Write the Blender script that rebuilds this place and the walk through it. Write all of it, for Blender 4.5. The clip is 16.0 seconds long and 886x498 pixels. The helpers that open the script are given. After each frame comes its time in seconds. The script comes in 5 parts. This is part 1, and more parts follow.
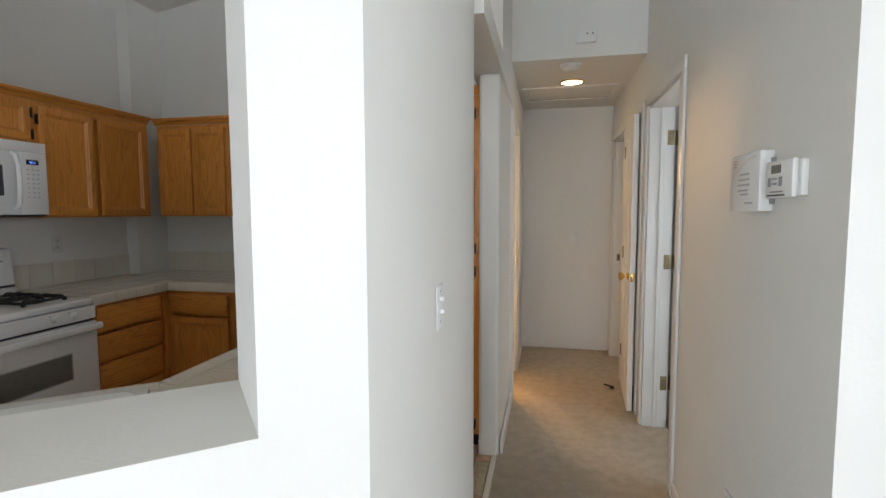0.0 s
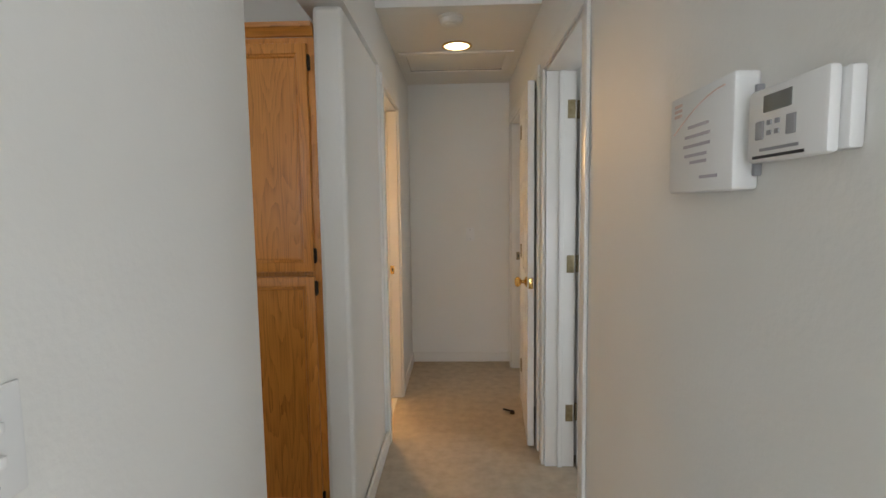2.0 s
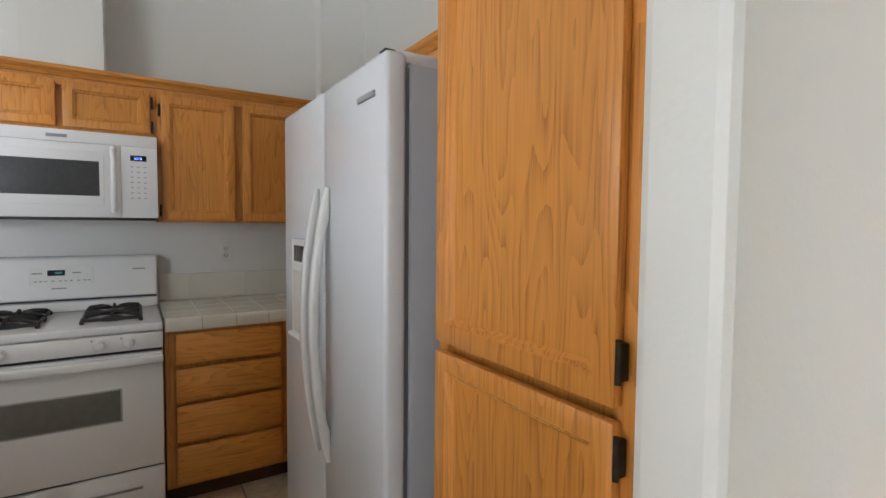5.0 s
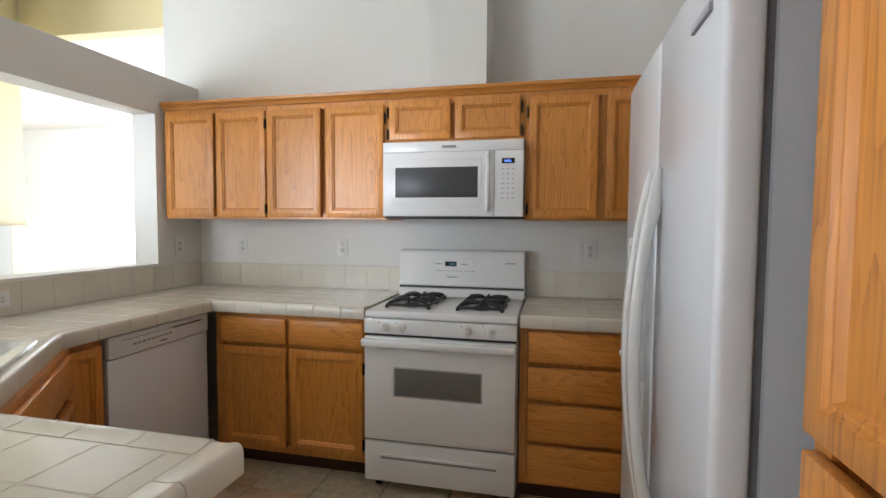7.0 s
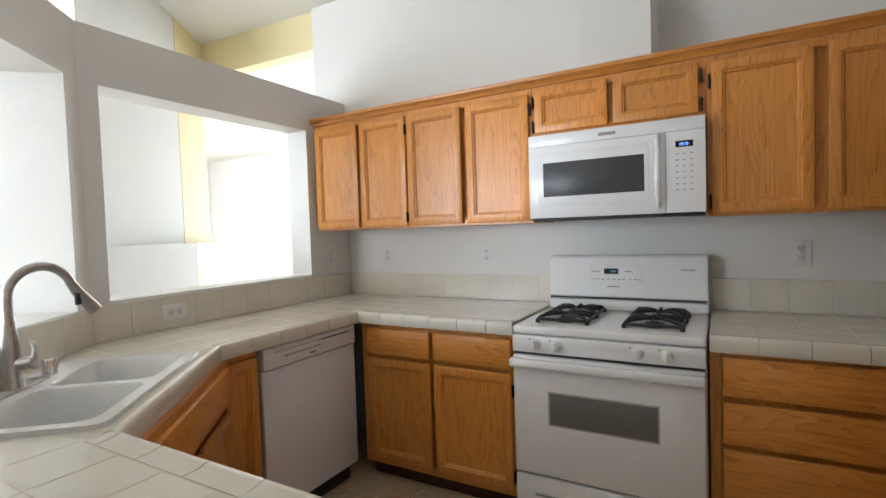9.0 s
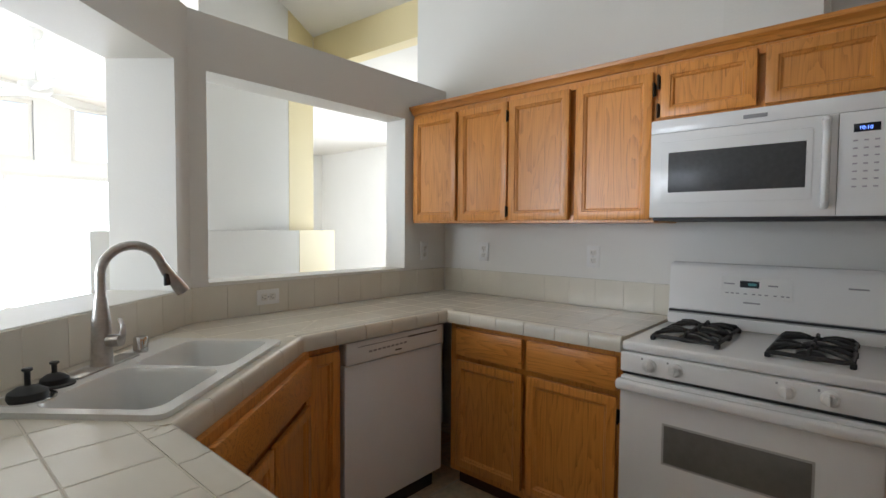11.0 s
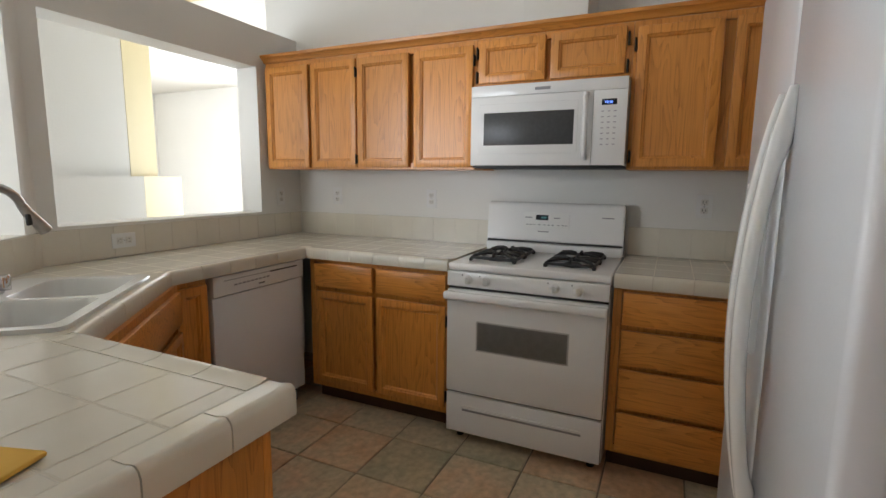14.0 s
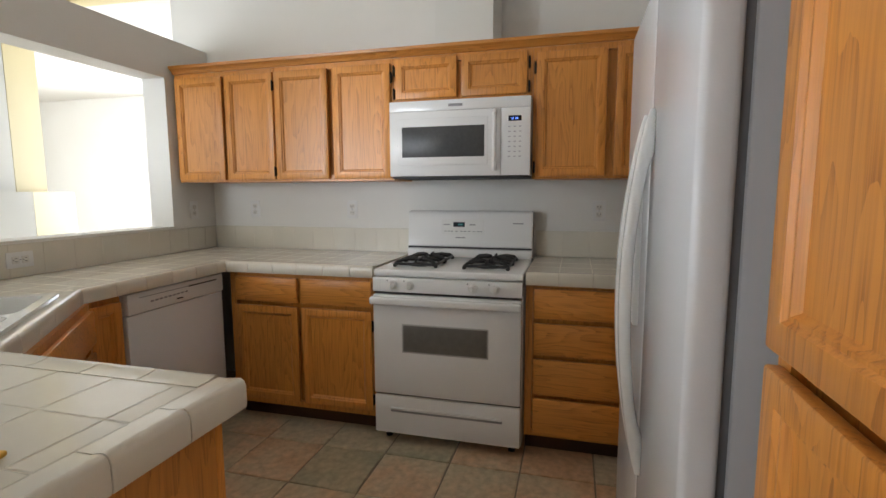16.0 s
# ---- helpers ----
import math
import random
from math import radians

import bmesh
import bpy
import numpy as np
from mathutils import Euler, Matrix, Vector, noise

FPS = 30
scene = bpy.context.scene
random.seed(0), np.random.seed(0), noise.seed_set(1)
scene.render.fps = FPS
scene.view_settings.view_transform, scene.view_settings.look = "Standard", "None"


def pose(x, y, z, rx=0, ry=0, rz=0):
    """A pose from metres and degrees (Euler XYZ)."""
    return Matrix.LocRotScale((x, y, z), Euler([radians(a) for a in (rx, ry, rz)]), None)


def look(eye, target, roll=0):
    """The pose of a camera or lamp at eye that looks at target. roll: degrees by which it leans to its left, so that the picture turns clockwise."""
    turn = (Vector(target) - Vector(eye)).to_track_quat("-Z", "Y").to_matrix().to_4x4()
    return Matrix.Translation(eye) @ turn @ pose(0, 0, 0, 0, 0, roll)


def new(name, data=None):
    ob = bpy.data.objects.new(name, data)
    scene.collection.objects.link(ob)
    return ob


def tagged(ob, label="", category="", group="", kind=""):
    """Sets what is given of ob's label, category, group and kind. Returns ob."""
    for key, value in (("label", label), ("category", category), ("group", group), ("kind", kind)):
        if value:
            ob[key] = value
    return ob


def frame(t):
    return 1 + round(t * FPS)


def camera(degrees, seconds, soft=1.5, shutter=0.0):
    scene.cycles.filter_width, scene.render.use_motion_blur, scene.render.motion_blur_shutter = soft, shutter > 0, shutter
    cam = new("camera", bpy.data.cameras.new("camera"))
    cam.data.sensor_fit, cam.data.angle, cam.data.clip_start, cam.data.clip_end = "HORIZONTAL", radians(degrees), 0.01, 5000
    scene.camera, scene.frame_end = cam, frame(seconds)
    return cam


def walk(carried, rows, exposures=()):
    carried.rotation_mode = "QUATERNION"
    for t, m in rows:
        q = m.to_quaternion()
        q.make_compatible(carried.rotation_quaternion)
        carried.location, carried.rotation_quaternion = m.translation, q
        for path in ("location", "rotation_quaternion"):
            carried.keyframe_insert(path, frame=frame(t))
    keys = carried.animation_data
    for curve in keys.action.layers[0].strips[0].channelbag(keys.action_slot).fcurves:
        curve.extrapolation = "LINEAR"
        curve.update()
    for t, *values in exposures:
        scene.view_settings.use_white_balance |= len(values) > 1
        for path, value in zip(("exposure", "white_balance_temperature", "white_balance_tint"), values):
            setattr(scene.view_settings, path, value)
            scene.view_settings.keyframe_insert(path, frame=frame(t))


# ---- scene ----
cam = camera(84.4, 16.0)
PATH = [
    (0, (0.024, -0.095, 1.396), (-0.388, 1.856, 1.241), -0.2),
    (0.5, (0.053, 0.043, 1.383), (0.042, 2.036, 1.218), -0.2),
    (1, (0.036, 0.205, 1.379), (0.21, 2.192, 1.223), -0.4),
    (1.5, (0.117, 0.442, 1.355), (0.261, 2.428, 1.174), -1.2),
    (2, (0.207, 0.703, 1.375), (0.141, 2.695, 1.199), -0.8),
    (2.5, (0.219, 1.022, 1.359), (0.036, 3.008, 1.203), -0.8),
    (3, (0.225, 1.268, 1.351), (-0.048, 3.245, 1.228), -1.7),
    (3.5, (0.225, 1.54, 1.346), (-0.342, 3.452, 1.2), -0.4),
    (4, (0.148, 1.781, 1.348), (-0.711, 3.584, 1.253), -0.3),
    (4.5, (0.083, 1.933, 1.375), (-1.2, 3.464, 1.276), -1.0),
    (5, (0.048, 2.081, 1.364), (-1.642, 3.145, 1.265), 0.5),
    (5.2, (0.009, 2.143, 1.362), (-1.766, 3.06, 1.278), 0.3),
    (7.3, (-0.226, 2.348, 1.35), (-2.134, 1.76, 1.241), 0.2),
    (7.5, (-0.231, 2.352, 1.353), (-2.118, 1.696, 1.249), 0.0),
    (8, (-0.261, 2.344, 1.344), (-2.1, 1.562, 1.258), -0.7),
    (8.5, (-0.362, 2.28, 1.337), (-2.144, 1.372, 1.28), -1.1),
    (9, (-0.466, 2.228, 1.342), (-2.203, 1.239, 1.266), -1.9),
    (9.5, (-0.574, 2.16, 1.334), (-2.178, 0.966, 1.279), -0.6),
    (9.7, (-0.614, 2.141, 1.323), (-2.151, 0.862, 1.279), -1.1),
    (11.8, (-0.654, 2.128, 1.335), (-2.155, 0.812, 1.222), 0.9),
    (12, (-0.624, 2.134, 1.327), (-2.192, 0.9, 1.201), 0.8),
    (12.5, (-0.538, 2.18, 1.315), (-2.266, 1.201, 1.083), 0.5),
    (13, (-0.467, 2.228, 1.304), (-2.272, 1.431, 0.977), 0.9),
    (13.5, (-0.419, 2.311, 1.302), (-2.222, 1.528, 0.934), 0.2),
    (14, (-0.343, 2.384, 1.312), (-2.14, 1.552, 1.029), 0.6),
    (14.5, (-0.295, 2.421, 1.322), (-2.118, 1.631, 1.093), 0.4),
    (15, (-0.272, 2.416, 1.326), (-2.12, 1.68, 1.113), 0.1),
    (15.5, (-0.234, 2.397, 1.317), (-2.133, 1.802, 1.122), -0.1),
    (16, (-0.205, 2.398, 1.298), (-2.125, 1.886, 1.067), -0.2),
]
# seconds, stops, kelvin, tint
EXPOSURES = [(0, 0.30, 6250, 10), (0.8, 0.02, 6250, 10), (1.5, 0.0, 6300, 10), (2.5, 0.28, 6500, 10), (3.5, 0.52, 6500, 10), (4.0, 0.68, 6450, 10), (5.0, 1.12, 6250, 10), (7.5, 1.30, 6250, 10),
             (8.5, 1.34, 6250, 10), (9.5, 1.25, 6200, 10), (12.0, 0.58, 6400, 10), (12.5, 0.58, 6500, 10), (13.0, 0.78, 6550, 10), (14.5, 0.98, 6550, 10), (15.0, 0.97, 6550, 10), (16.0, 1.05, 6550, 10)]
walk(cam, [(t, look(eye, target, roll)) for t, eye, target, roll in PATH], EXPOSURES)

# ---- light ----
world = bpy.data.worlds.new("sky")
scene.world = world
world.use_nodes = True
wn = world.node_tree
sky = wn.nodes.new("ShaderNodeTexSky")
sky.sky_type, sky.sun_disc = "NISHITA", False
sky.sun_elevation, sky.sun_rotation = radians(50), radians(200)
wn.links.new(sky.outputs[0], wn.nodes["Background"].inputs[0])
wn.nodes["Background"].inputs[1].default_value = 0.15
sun = new("sun", bpy.data.lights.new("sun", "SUN"))
sun.data.energy, sun.data.angle, sun.data.color = 2.5, radians(0.6), (1.0, 0.95, 0.88)
sun.matrix_world = look((-3, -8, 12), (0, 0, 0))


def window_light(name, place, target, w, h, power, color=(0.83, 0.90, 1.0)):
    lamp = new(name, bpy.data.lights.new(name, "AREA"))
    lamp.data.shape, lamp.data.size, lamp.data.size_y = "RECTANGLE", w, h
    lamp.data.energy, lamp.data.color = power, color
    lamp.matrix_world = look(place, target)
    return lamp


LIVING, WEST, EAST, BEDROOM = 138.0, 75.0, 150.0, 13.0
window_light("daylight_patio_door", (-0.9, -6.35, 1.15), (-0.9, 0.0, 1.15), 4.4, 2.0, LIVING)
window_light("daylight_west_window", (-6.35, -2.6, 1.5), (0.0, -2.6, 1.5), 2.4, 2.0, WEST)
window_light("daylight_east_window", (4.35, -2.6, 1.5), (0.0, -2.6, 1.5), 3.0, 2.2, EAST)


window_light("daylight_bedroom_window", (2.15, 2.0, 1.4), (0.8, 2.5, 1.2), 1.0, 1.0, BEDROOM)
window_light("daylight_end_room_window", (2.17, 4.8, 1.5), (0.8, 4.8, 1.4), 0.9, 1.1, 5.0)


def point_light(name, place, power, color, size=0.05):
    lamp = new(name, bpy.data.lights.new(name, "POINT"))
    lamp.data.energy, lamp.data.color, lamp.data.shadow_soft_size = power, color, size
    lamp.location = place


WARM = (1.0, 0.55, 0.2)
point_light("bath_lamp_light", (-0.95, 5.05, 2.08), 66, WARM, 0.08)
hall = new("hall_lamp_light", bpy.data.lights.new("hall_lamp_light", "SPOT"))
hall.data.energy, hall.data.color, hall.data.spot_size, hall.data.spot_blend = 11, WARM, radians(84), 0.8
hall.data.shadow_soft_size = 0.06
hall.location = (0.207, 3.95, 2.385)

# ---- materials ----


def node_material(name, rough=0.5, metal=0.0, spec=0.5):
    m = bpy.data.materials.new(name)
    m.use_nodes = True
    b = m.node_tree.nodes["Principled BSDF"]
    b.inputs["Roughness"].default_value = rough
    b.inputs["Metallic"].default_value = metal
    b.inputs["Specular IOR Level"].default_value = spec
    return m, m.node_tree.nodes, m.node_tree.links, b


def textured(name, c1, c2, scale=4.0, stretch=(1, 1, 1), rough=0.5, metal=0.0, bump=0.0, bump_scale=60.0, vary=0.0, spec=0.5, detail=4.0, bump_dist=0.002):
    """Two tones of one surface by a broad noise, with fine relief."""
    m, n, l, b = node_material(name, rough, metal, spec)
    geo = n.new("ShaderNodeNewGeometry")
    mp = n.new("ShaderNodeMapping")
    mp.inputs["Scale"].default_value = stretch
    l.new(geo.outputs["Position"], mp.inputs["Vector"])
    t = n.new("ShaderNodeTexNoise")
    t.inputs["Scale"].default_value, t.inputs["Detail"].default_value = scale, detail
    l.new(mp.outputs[0], t.inputs["Vector"])
    r = n.new("ShaderNodeValToRGB")
    r.color_ramp.elements[0].position, r.color_ramp.elements[1].position = 0.3, 0.7
    r.color_ramp.elements[0].color, r.color_ramp.elements[1].color = (*c1, 1), (*c2, 1)
    l.new(t.outputs[0], r.inputs[0])
    out = r.outputs[0]
    if vary:
        oi = n.new("ShaderNodeObjectInfo")
        mr = n.new("ShaderNodeMapRange")
        mr.inputs[3].default_value, mr.inputs[4].default_value = 1 - vary, 1 + vary
        l.new(oi.outputs["Random"], mr.inputs[0])
        hsv = n.new("ShaderNodeHueSaturation")
        l.new(mr.outputs[0], hsv.inputs["Value"])
        l.new(out, hsv.inputs["Color"])
        out = hsv.outputs[0]
    l.new(out, b.inputs["Base Color"])
    if bump:
        t2 = n.new("ShaderNodeTexNoise")
        t2.inputs["Scale"].default_value, t2.inputs["Detail"].default_value = bump_scale, 3.0
        l.new(geo.outputs["Position"], t2.inputs["Vector"])
        bp = n.new("ShaderNodeBump")
        bp.inputs["Strength"].default_value, bp.inputs["Distance"].default_value = bump, bump_dist
        l.new(t2.outputs[0], bp.inputs["Height"])
        l.new(bp.outputs[0], b.inputs["Normal"])
    return m


def oak(name, stretch, tone=1.0):
    """Golden oak: cathedral growth rings, dark pores along the grain and a soft varnish."""
    m, n, l, b = node_material(name, 0.33)
    geo = n.new("ShaderNodeNewGeometry")
    oi = n.new("ShaderNodeObjectInfo")
    comb = n.new("ShaderNodeCombineXYZ")
    mul = n.new("ShaderNodeMath")
    mul.operation = "MULTIPLY"
    mul.inputs[1].default_value = 7.3
    l.new(oi.outputs["Random"], mul.inputs[0])
    for i in range(3):
        l.new(mul.outputs[0], comb.inputs[i])
    add = n.new("ShaderNodeVectorMath")
    add.operation = "ADD"
    l.new(geo.outputs["Position"], add.inputs[0])
    l.new(comb.outputs[0], add.inputs[1])

    def noise(scale, factor, detail, rough):
        mp = n.new("ShaderNodeMapping")
        mp.inputs["Scale"].default_value = [q * factor if q > 1 else q for q in stretch]
        l.new(add.outputs[0], mp.inputs["Vector"])
        t = n.new("ShaderNodeTexNoise")
        t.inputs["Scale"].default_value, t.inputs["Detail"].default_value = scale, detail
        t.inputs["Roughness"].default_value = rough
        l.new(mp.outputs[0], t.inputs["Vector"])
        return t.outputs[0]

    def math_node(op, x, y, z=None):
        q = n.new("ShaderNodeMath")
        q.operation = op
        for i, v in enumerate((x, y, z)):
            if v is None:
                continue
            if isinstance(v, (int, float)):
                q.inputs[i].default_value = v
            else:
                l.new(v, q.inputs[i])
        return q.outputs[0]

    growth = noise(1.25, 1.0, 2.6, 0.42)
    rings = math_node("FRACT", math_node("MULTIPLY", growth, 17.0), 0.0)
    late = math_node("POWER", rings, 2.2)
    pores = noise(4.0, 7.0, 3.0, 0.65)
    pore_line = n.new("ShaderNodeMapRange")
    pore_line.inputs[1].default_value, pore_line.inputs[2].default_value = 0.42, 0.62
    l.new(pores, pore_line.inputs[0])
    dark = math_node("ADD", math_node("MULTIPLY", late, 0.20), math_node("MULTIPLY", pore_line.outputs[0], math_node("MULTIPLY_ADD", late, 0.52, 0.16)))
    wide = noise(0.8, 0.5, 2.0, 0.5)
    r = n.new("ShaderNodeValToRGB")
    r.color_ramp.elements[0].position, r.color_ramp.elements[1].position = 0.0, 1.0
    r.color_ramp.elements[0].color = (0.68 * tone, 0.285 * tone, 0.057 * tone, 1)
    r.color_ramp.elements[1].color = (0.36 * tone, 0.115 * tone, 0.016 * tone, 1)
    l.new(dark, r.inputs[0])
    hsv = n.new("ShaderNodeHueSaturation")
    tone_by_door = n.new("ShaderNodeMapRange")
    tone_by_door.inputs[3].default_value, tone_by_door.inputs[4].default_value = 0.80, 1.0
    l.new(oi.outputs["Random"], tone_by_door.inputs[0])
    l.new(math_node("MULTIPLY_ADD", wide, 0.24, tone_by_door.outputs[0]), hsv.inputs["Value"])
    l.new(r.outputs[0], hsv.inputs["Color"])
    l.new(hsv.outputs[0], b.inputs["Base Color"])
    bp = n.new("ShaderNodeBump")
    bp.invert = True
    bp.inputs["Strength"].default_value, bp.inputs["Distance"].default_value = 0.2, 0.001
    l.new(dark, bp.inputs["Height"])
    l.new(bp.outputs[0], b.inputs["Normal"])
    return m


def floor_tile_material():
    """Slate-look ceramic: each tile its own tone between grey-green and terracotta, clouded and pitted."""
    m, n, l, b = node_material("slate_look_floor_tile", 0.36)
    geo = n.new("ShaderNodeNewGeometry")
    oi = n.new("ShaderNodeObjectInfo")
    cloud = n.new("ShaderNodeTexNoise")
    cloud.inputs["Scale"].default_value, cloud.inputs["Detail"].default_value = 4.5, 6.0
    l.new(geo.outputs["Position"], cloud.inputs["Vector"])
    mix = n.new("ShaderNodeMath")
    mix.operation = "MULTIPLY_ADD"
    mix.inputs[1].default_value = 0.55
    l.new(oi.outputs["Random"], mix.inputs[0])
    l.new(cloud.outputs[0], mix.inputs[2])
    r = n.new("ShaderNodeValToRGB")
    e = r.color_ramp.elements
    e[0].position, e[0].color = 0.42, (0.37, 0.335, 0.22, 1)
    e[1].position, e[1].color = 1.05, (0.56, 0.35, 0.20, 1)
    mid_tone = e.new(0.70)
    mid_tone.color = (0.55, 0.45, 0.30, 1)
    e.new(0.88).color = (0.62, 0.43, 0.27, 1)
    l.new(mix.outputs[0], r.inputs[0])
    speck = n.new("ShaderNodeTexNoise")
    speck.inputs["Scale"].default_value, speck.inputs["Detail"].default_value = 28.0, 5.0
    l.new(geo.outputs["Position"], speck.inputs["Vector"])
    val = n.new("ShaderNodeMapRange")
    val.inputs[1].default_value, val.inputs[2].default_value = 0.3, 0.7
    val.inputs[3].default_value, val.inputs[4].default_value = 0.80, 1.18
    l.new(speck.outputs[0], val.inputs[0])
    hsv = n.new("ShaderNodeHueSaturation")
    l.new(val.outputs[0], hsv.inputs["Value"])
    l.new(r.outputs[0], hsv.inputs["Color"])
    l.new(hsv.outputs[0], b.inputs["Base Color"])
    bp = n.new("ShaderNodeBump")
    bp.inputs["Strength"].default_value, bp.inputs["Distance"].default_value = 0.35, 0.002
    l.new(speck.outputs[0], bp.inputs["Height"])
    l.new(bp.outputs[0], b.inputs["Normal"])
    return m


def plain(name, color, rough=0.5, metal=0.0, emit=0.0):
    m, n, l, b = node_material(name, rough, metal)
    b.inputs["Base Color"].default_value = (*color, 1)
    if emit:
        b.inputs["Emission Color"].default_value, b.inputs["Emission Strength"].default_value = (*color, 1), emit
    return m


PAINT = textured("cream_wall_paint", (0.755, 0.745, 0.70), (0.785, 0.775, 0.735), 1.5, rough=0.55, bump=0.35, bump_scale=85, spec=0.35)
YELLOW = textured("pale_yellow_paint", (0.78, 0.66, 0.36), (0.80, 0.69, 0.40), 1.5, rough=0.6, bump=0.3, bump_scale=85)
CEIL = textured("ceiling_paint", (0.76, 0.74, 0.69), (0.79, 0.77, 0.72), 1.5, rough=0.8, bump=0.4, bump_scale=70)
TRIM = textured("white_trim_enamel", (0.76, 0.74, 0.69), (0.79, 0.77, 0.72), 3, rough=0.3, bump=0.05)
CARPET = textured("beige_carpet", (0.47, 0.40, 0.305), (0.59, 0.51, 0.40), 16, rough=0.95, bump=1.0, bump_scale=420, spec=0.1, detail=8, bump_dist=0.006)
OAK_V = oak("oak_upright_grain", (7, 7, 0.9))
OAK_Y = oak("oak_grain_along_y", (7, 0.9, 7))
OAK_X = oak("oak_grain_along_x", (0.9, 7, 7))
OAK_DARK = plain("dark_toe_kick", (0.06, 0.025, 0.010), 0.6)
ENAMEL = textured("white_appliance_enamel", (0.83, 0.83, 0.82), (0.85, 0.85, 0.84), 2, rough=0.16, bump=0.03, bump_scale=150)
ENAMEL_PEBBLE = textured("pebbled_white_enamel", (0.82, 0.83, 0.84), (0.84, 0.85, 0.86), 2, rough=0.22, bump=0.12, bump_scale=260)
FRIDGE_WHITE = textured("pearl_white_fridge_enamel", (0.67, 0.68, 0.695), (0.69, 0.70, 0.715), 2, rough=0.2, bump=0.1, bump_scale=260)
# case white darkened to grey: the shade on the fridge's unlit side, put into its colour
FRIDGE_SIDE_SHADED = textured("shaded_white_fridge_side", (0.44, 0.45, 0.47), (0.47, 0.48, 0.50), 2, rough=0.4, bump=0.06, bump_scale=260)
SEAM = plain("dark_seam", (0.03, 0.03, 0.03), 0.6)
GREY_PRINT = plain("grey_print", (0.30, 0.30, 0.31), 0.5)
OVEN_GLASS = textured("grey_dotted_oven_glass", (0.145, 0.14, 0.125), (0.17, 0.165, 0.15), 30, rough=0.4)
OVEN_BORDER = textured("sparse_grey_dots", (0.36, 0.355, 0.34), (0.52, 0.515, 0.50), 260, rough=0.3)
MICRO_GLASS = textured("dark_mesh_microwave_glass", (0.06, 0.061, 0.063), (0.075, 0.076, 0.078), 60, rough=0.32, spec=0.3)
SCREEN = plain("dark_display", (0.012, 0.014, 0.02), 0.15)
BLUE_LED = plain("blue_display_digits", (0.12, 0.25, 1.0), 0.4, emit=2.0)
IRON = textured("black_cast_iron", (0.012, 0.012, 0.012), (0.03, 0.03, 0.03), 40, rough=0.5, bump=0.3, bump_scale=200)
TILE = textured("cream_ceramic_tile", (0.70, 0.66, 0.56), (0.75, 0.71, 0.61), 5, rough=0.2, vary=0.02, bump=0.04, bump_scale=25)
GROUT = textured("beige_grout", (0.58, 0.53, 0.43), (0.65, 0.60, 0.50), 20, rough=0.9)
FLOOR_TILE = floor_tile_material()
FLOOR_GROUT = textured("dark_floor_grout", (0.20, 0.165, 0.12), (0.27, 0.23, 0.17), 30, rough=0.95)
PORCELAIN = textured("white_sink_porcelain", (0.74, 0.74, 0.71), (0.76, 0.76, 0.73), 2, rough=0.13)
NICKEL = textured("brushed_nickel", (0.42, 0.40, 0.38), (0.52, 0.50, 0.48), 60, rough=0.28, metal=1.0)
CHROME = textured("chrome", (0.62, 0.62, 0.62), (0.68, 0.68, 0.68), 20, rough=0.1, metal=1.0)
BRASS = textured("polished_brass", (0.66, 0.43, 0.14), (0.72, 0.49, 0.18), 20, rough=0.18, metal=1.0)
AGED_BRASS = textured("aged_hinge_brass", (0.26, 0.21, 0.12), (0.36, 0.30, 0.19), 60, rough=0.38, metal=1.0)
BRONZE = textured("dark_bronze_hinge", (0.025, 0.018, 0.012), (0.05, 0.036, 0.022), 60, rough=0.45, metal=0.7)
RUBBER = plain("black_rubber", (0.012, 0.012, 0.012), 0.55)
PLASTIC = textured("white_plastic", (0.77, 0.77, 0.75), (0.79, 0.79, 0.77), 5, rough=0.32)
PLASTIC_CREAM = textured("off_white_plastic", (0.70, 0.68, 0.63), (0.72, 0.70, 0.65), 5, rough=0.4)
ORANGE = plain("faded_orange_print", (0.66, 0.50, 0.44), 0.5)
FADED = plain("faded_grey_print", (0.45, 0.42, 0.46), 0.5)
LCD = plain("grey_lcd", (0.16, 0.17, 0.16), 0.2)
PAPER = textured("yellow_kraft_envelope", (0.80, 0.46, 0.06), (0.84, 0.51, 0.09), 8, rough=0.7, bump=0.1)
WHITE_PAPER = plain("white_label_paper", (0.8, 0.8, 0.78), 0.7)
LAMP_GLOW = plain("warm_lamp_glass", (1.0, 0.78, 0.42), 0.4, emit=6.0)
BULB = plain("glowing_bulb", (1.0, 0.82, 0.5), 0.4, emit=18.0)
GROUND = textured("dry_patio_ground", (0.30, 0.28, 0.25), (0.38, 0.36, 0.32), 2, rough=0.9)
GLASS, gn, gl, gb = node_material("window_glass", 0.02)
gb.inputs["Transmission Weight"].default_value, gb.inputs["IOR"].default_value = 1.0, 1.45

# ---- builders ----


def box(bm, x0, x1, y0, y1, z0, z1, bevel=0.0, seg=2):
    made = bmesh.ops.create_cube(bm, size=1.0)["verts"]
    for v in made:
        v.co = Vector(((x0 + x1) / 2 + v.co.x * (x1 - x0), (y0 + y1) / 2 + v.co.y * (y1 - y0), (z0 + z1) / 2 + v.co.z * (z1 - z0)))
    if bevel:
        edges = {e for v in made for e in v.link_edges}
        bmesh.ops.bevel(bm, geom=list(edges), offset=bevel, segments=seg, affect="EDGES", profile=0.5)
    return bm


def boxes(*dims, bevel=0.0, seg=2):
    bm = bmesh.new()
    for d in dims:
        box(bm, *d, bevel=bevel, seg=seg)
    return bm


